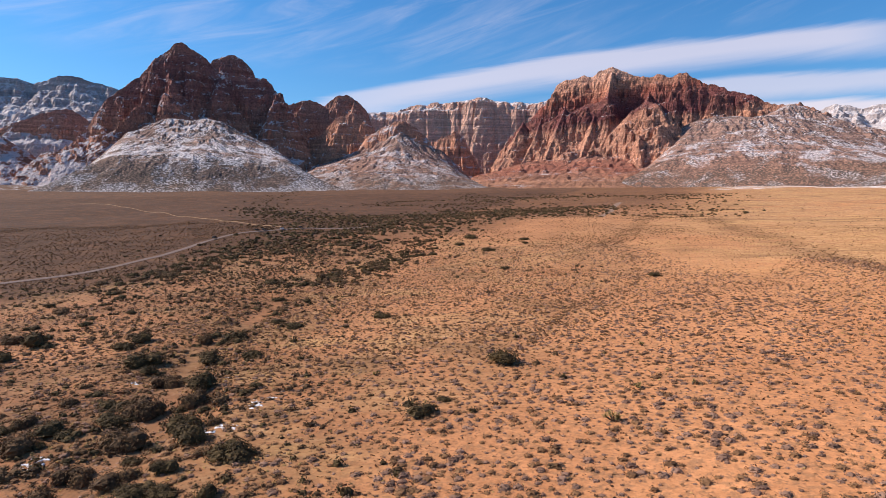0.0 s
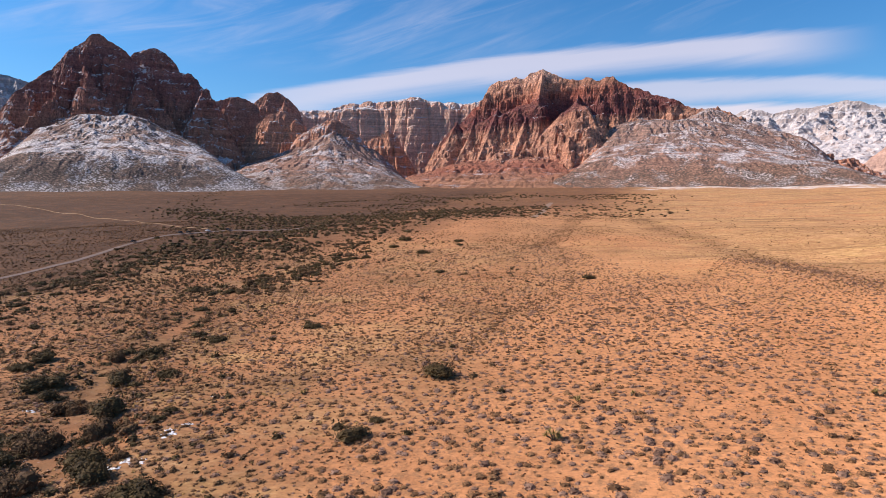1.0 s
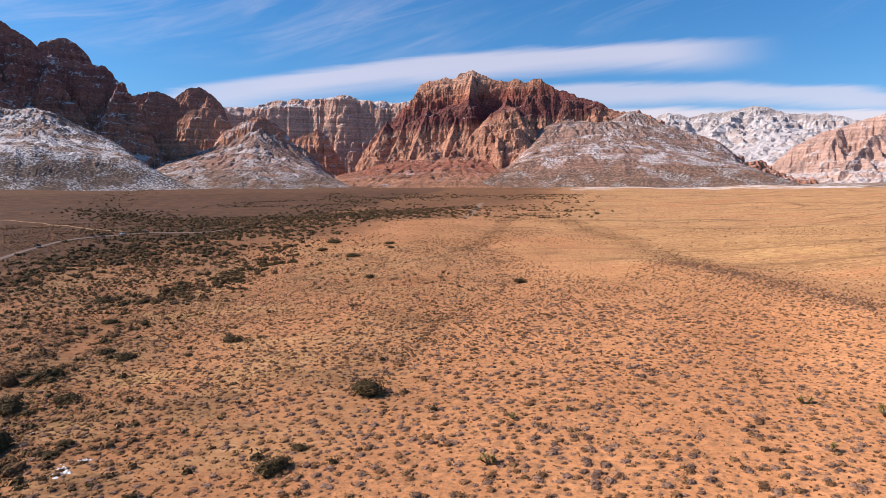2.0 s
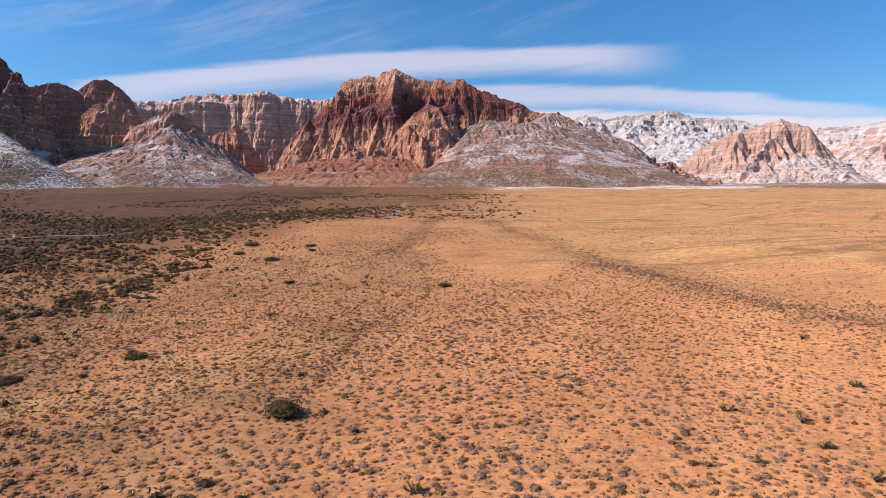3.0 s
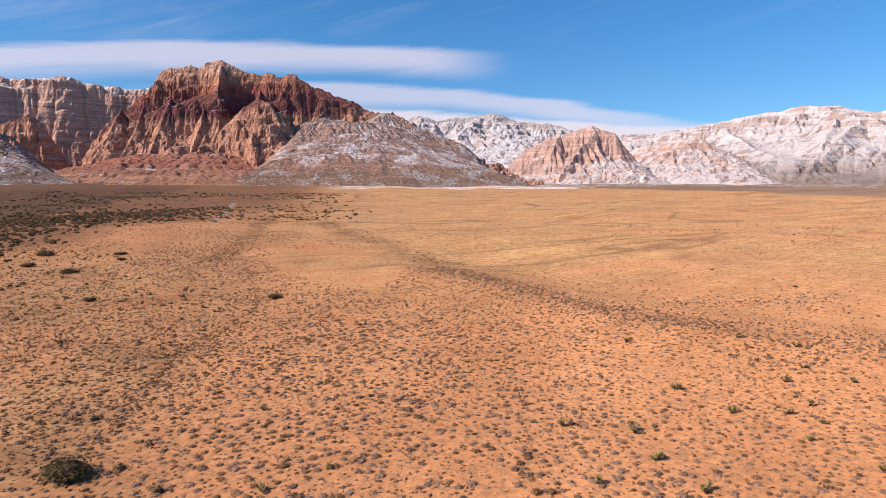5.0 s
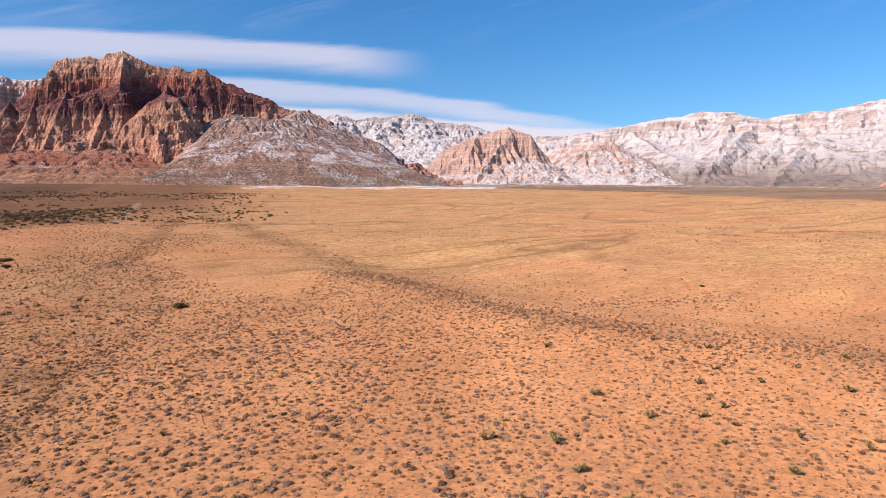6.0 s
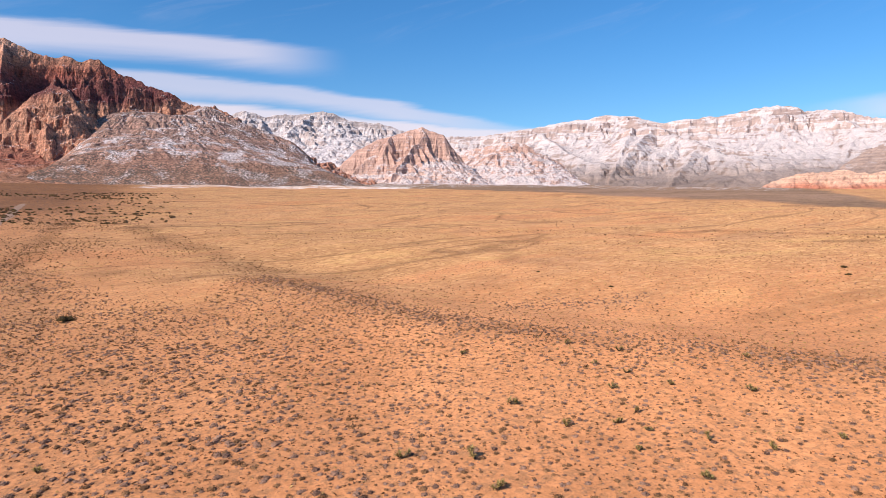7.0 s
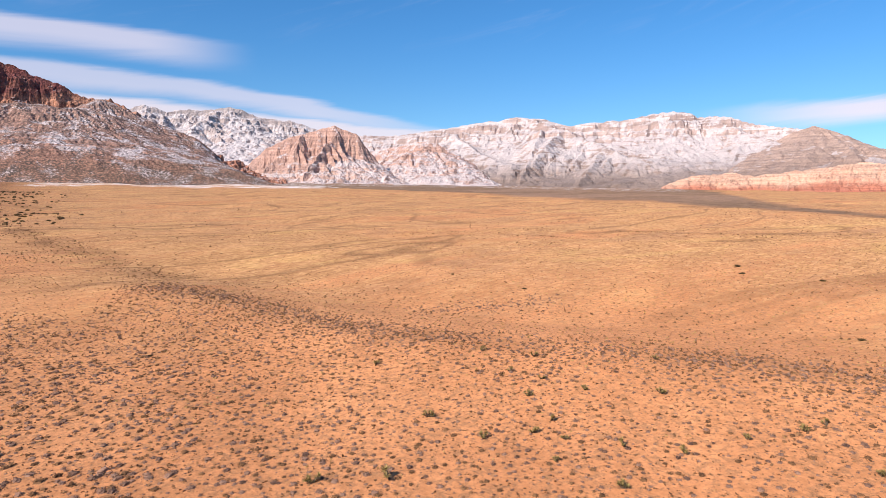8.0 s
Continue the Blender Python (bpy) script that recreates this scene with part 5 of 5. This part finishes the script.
def loft(sections):
    """A closed body through box-like sections of (x, half width, low, high)."""
    v, f = [], []
    for x, w, lo, hi in sections:
        v += [(x, -w, lo), (x, w, lo), (x, w, hi), (x, -w, hi)]
    for k in range(len(sections) - 1):
        for i in range(4):
            a, b = 4 * k + i, 4 * k + (i + 1) % 4
            f += [(a, b, b + 4), (a, b + 4, a + 4)]
    e = 4 * (len(sections) - 1)
    f += [(0, 2, 1), (0, 3, 2), (e, e + 1, e + 2), (e, e + 2, e + 3)]
    return np.array(v, float), np.array(f)


def car(x, y, heading, paint, label):
    base = new("car")
    base.matrix_world = pose(x, y, float(ground_z(x, y)) + 0.85, 0, 0, heading)
    tagged(base, label, "car", "cars on the road")
    body = part("body", mesh_from("car_body", *loft([(-2.25, 0.75, 0.45, 0.8), (-2.1, 0.88, 0.3, 1.0), (-0.9, 0.9, 0.28, 1.02), (1.0, 0.9, 0.28, 1.0), (1.95, 0.86, 0.3, 0.85), (2.2, 0.7, 0.42, 0.7)]), paint), base)
    part("windows", mesh_from("car_windows", *loft([(-1.9, 0.8, 0.98, 1.02), (-1.5, 0.72, 1.0, 1.48), (0.3, 0.72, 1.0, 1.52), (1.05, 0.8, 0.98, 1.02)]), glass), body)
    part("roof", mesh_from("car_roof", *loft([(-1.55, 0.70, 1.46, 1.52), (-0.6, 0.73, 1.5, 1.58), (0.35, 0.70, 1.48, 1.54)]), paint), body)
    for sx in (-1.35, 1.35):
        for sy in (-0.82, 0.82):
            wheel = part("wheel", mesh_from("wheel_tyre", *tube([(sx, sy - 0.11, 0.33), (sx, sy - 0.1, 0.33), (sx, sy + 0.1, 0.33), (sx, sy + 0.11, 0.33)], (0.27, 0.33, 0.33, 0.27), 14), tyre_mat), base)
            part("rim", mesh_from("wheel_rim", *tube([(sx, sy - 0.115, 0.33), (sx, sy - 0.112, 0.33), (sx, sy + 0.112, 0.33), (sx, sy + 0.115, 0.33)], (0.02, 0.2, 0.2, 0.02), 10), rim_mat), wheel)


white_paint, black_paint = plain_material("white_car_paint", (0.75, 0.75, 0.75), 0.3), plain_material("black_car_paint", (0.03, 0.03, 0.035), 0.3)
for x, y, paint, label in ((-319.5, 336, black_paint, "black car on the narrow road"), (-332, 396, black_paint, "black car on the narrow road"), (-331.4, 404, black_paint, "black car on the narrow road"),
                           (-329, 424, white_paint, "white car on the narrow road"), (-322, 441, black_paint, "black car on the narrow road")):
    car(x, y, 95, paint, label)
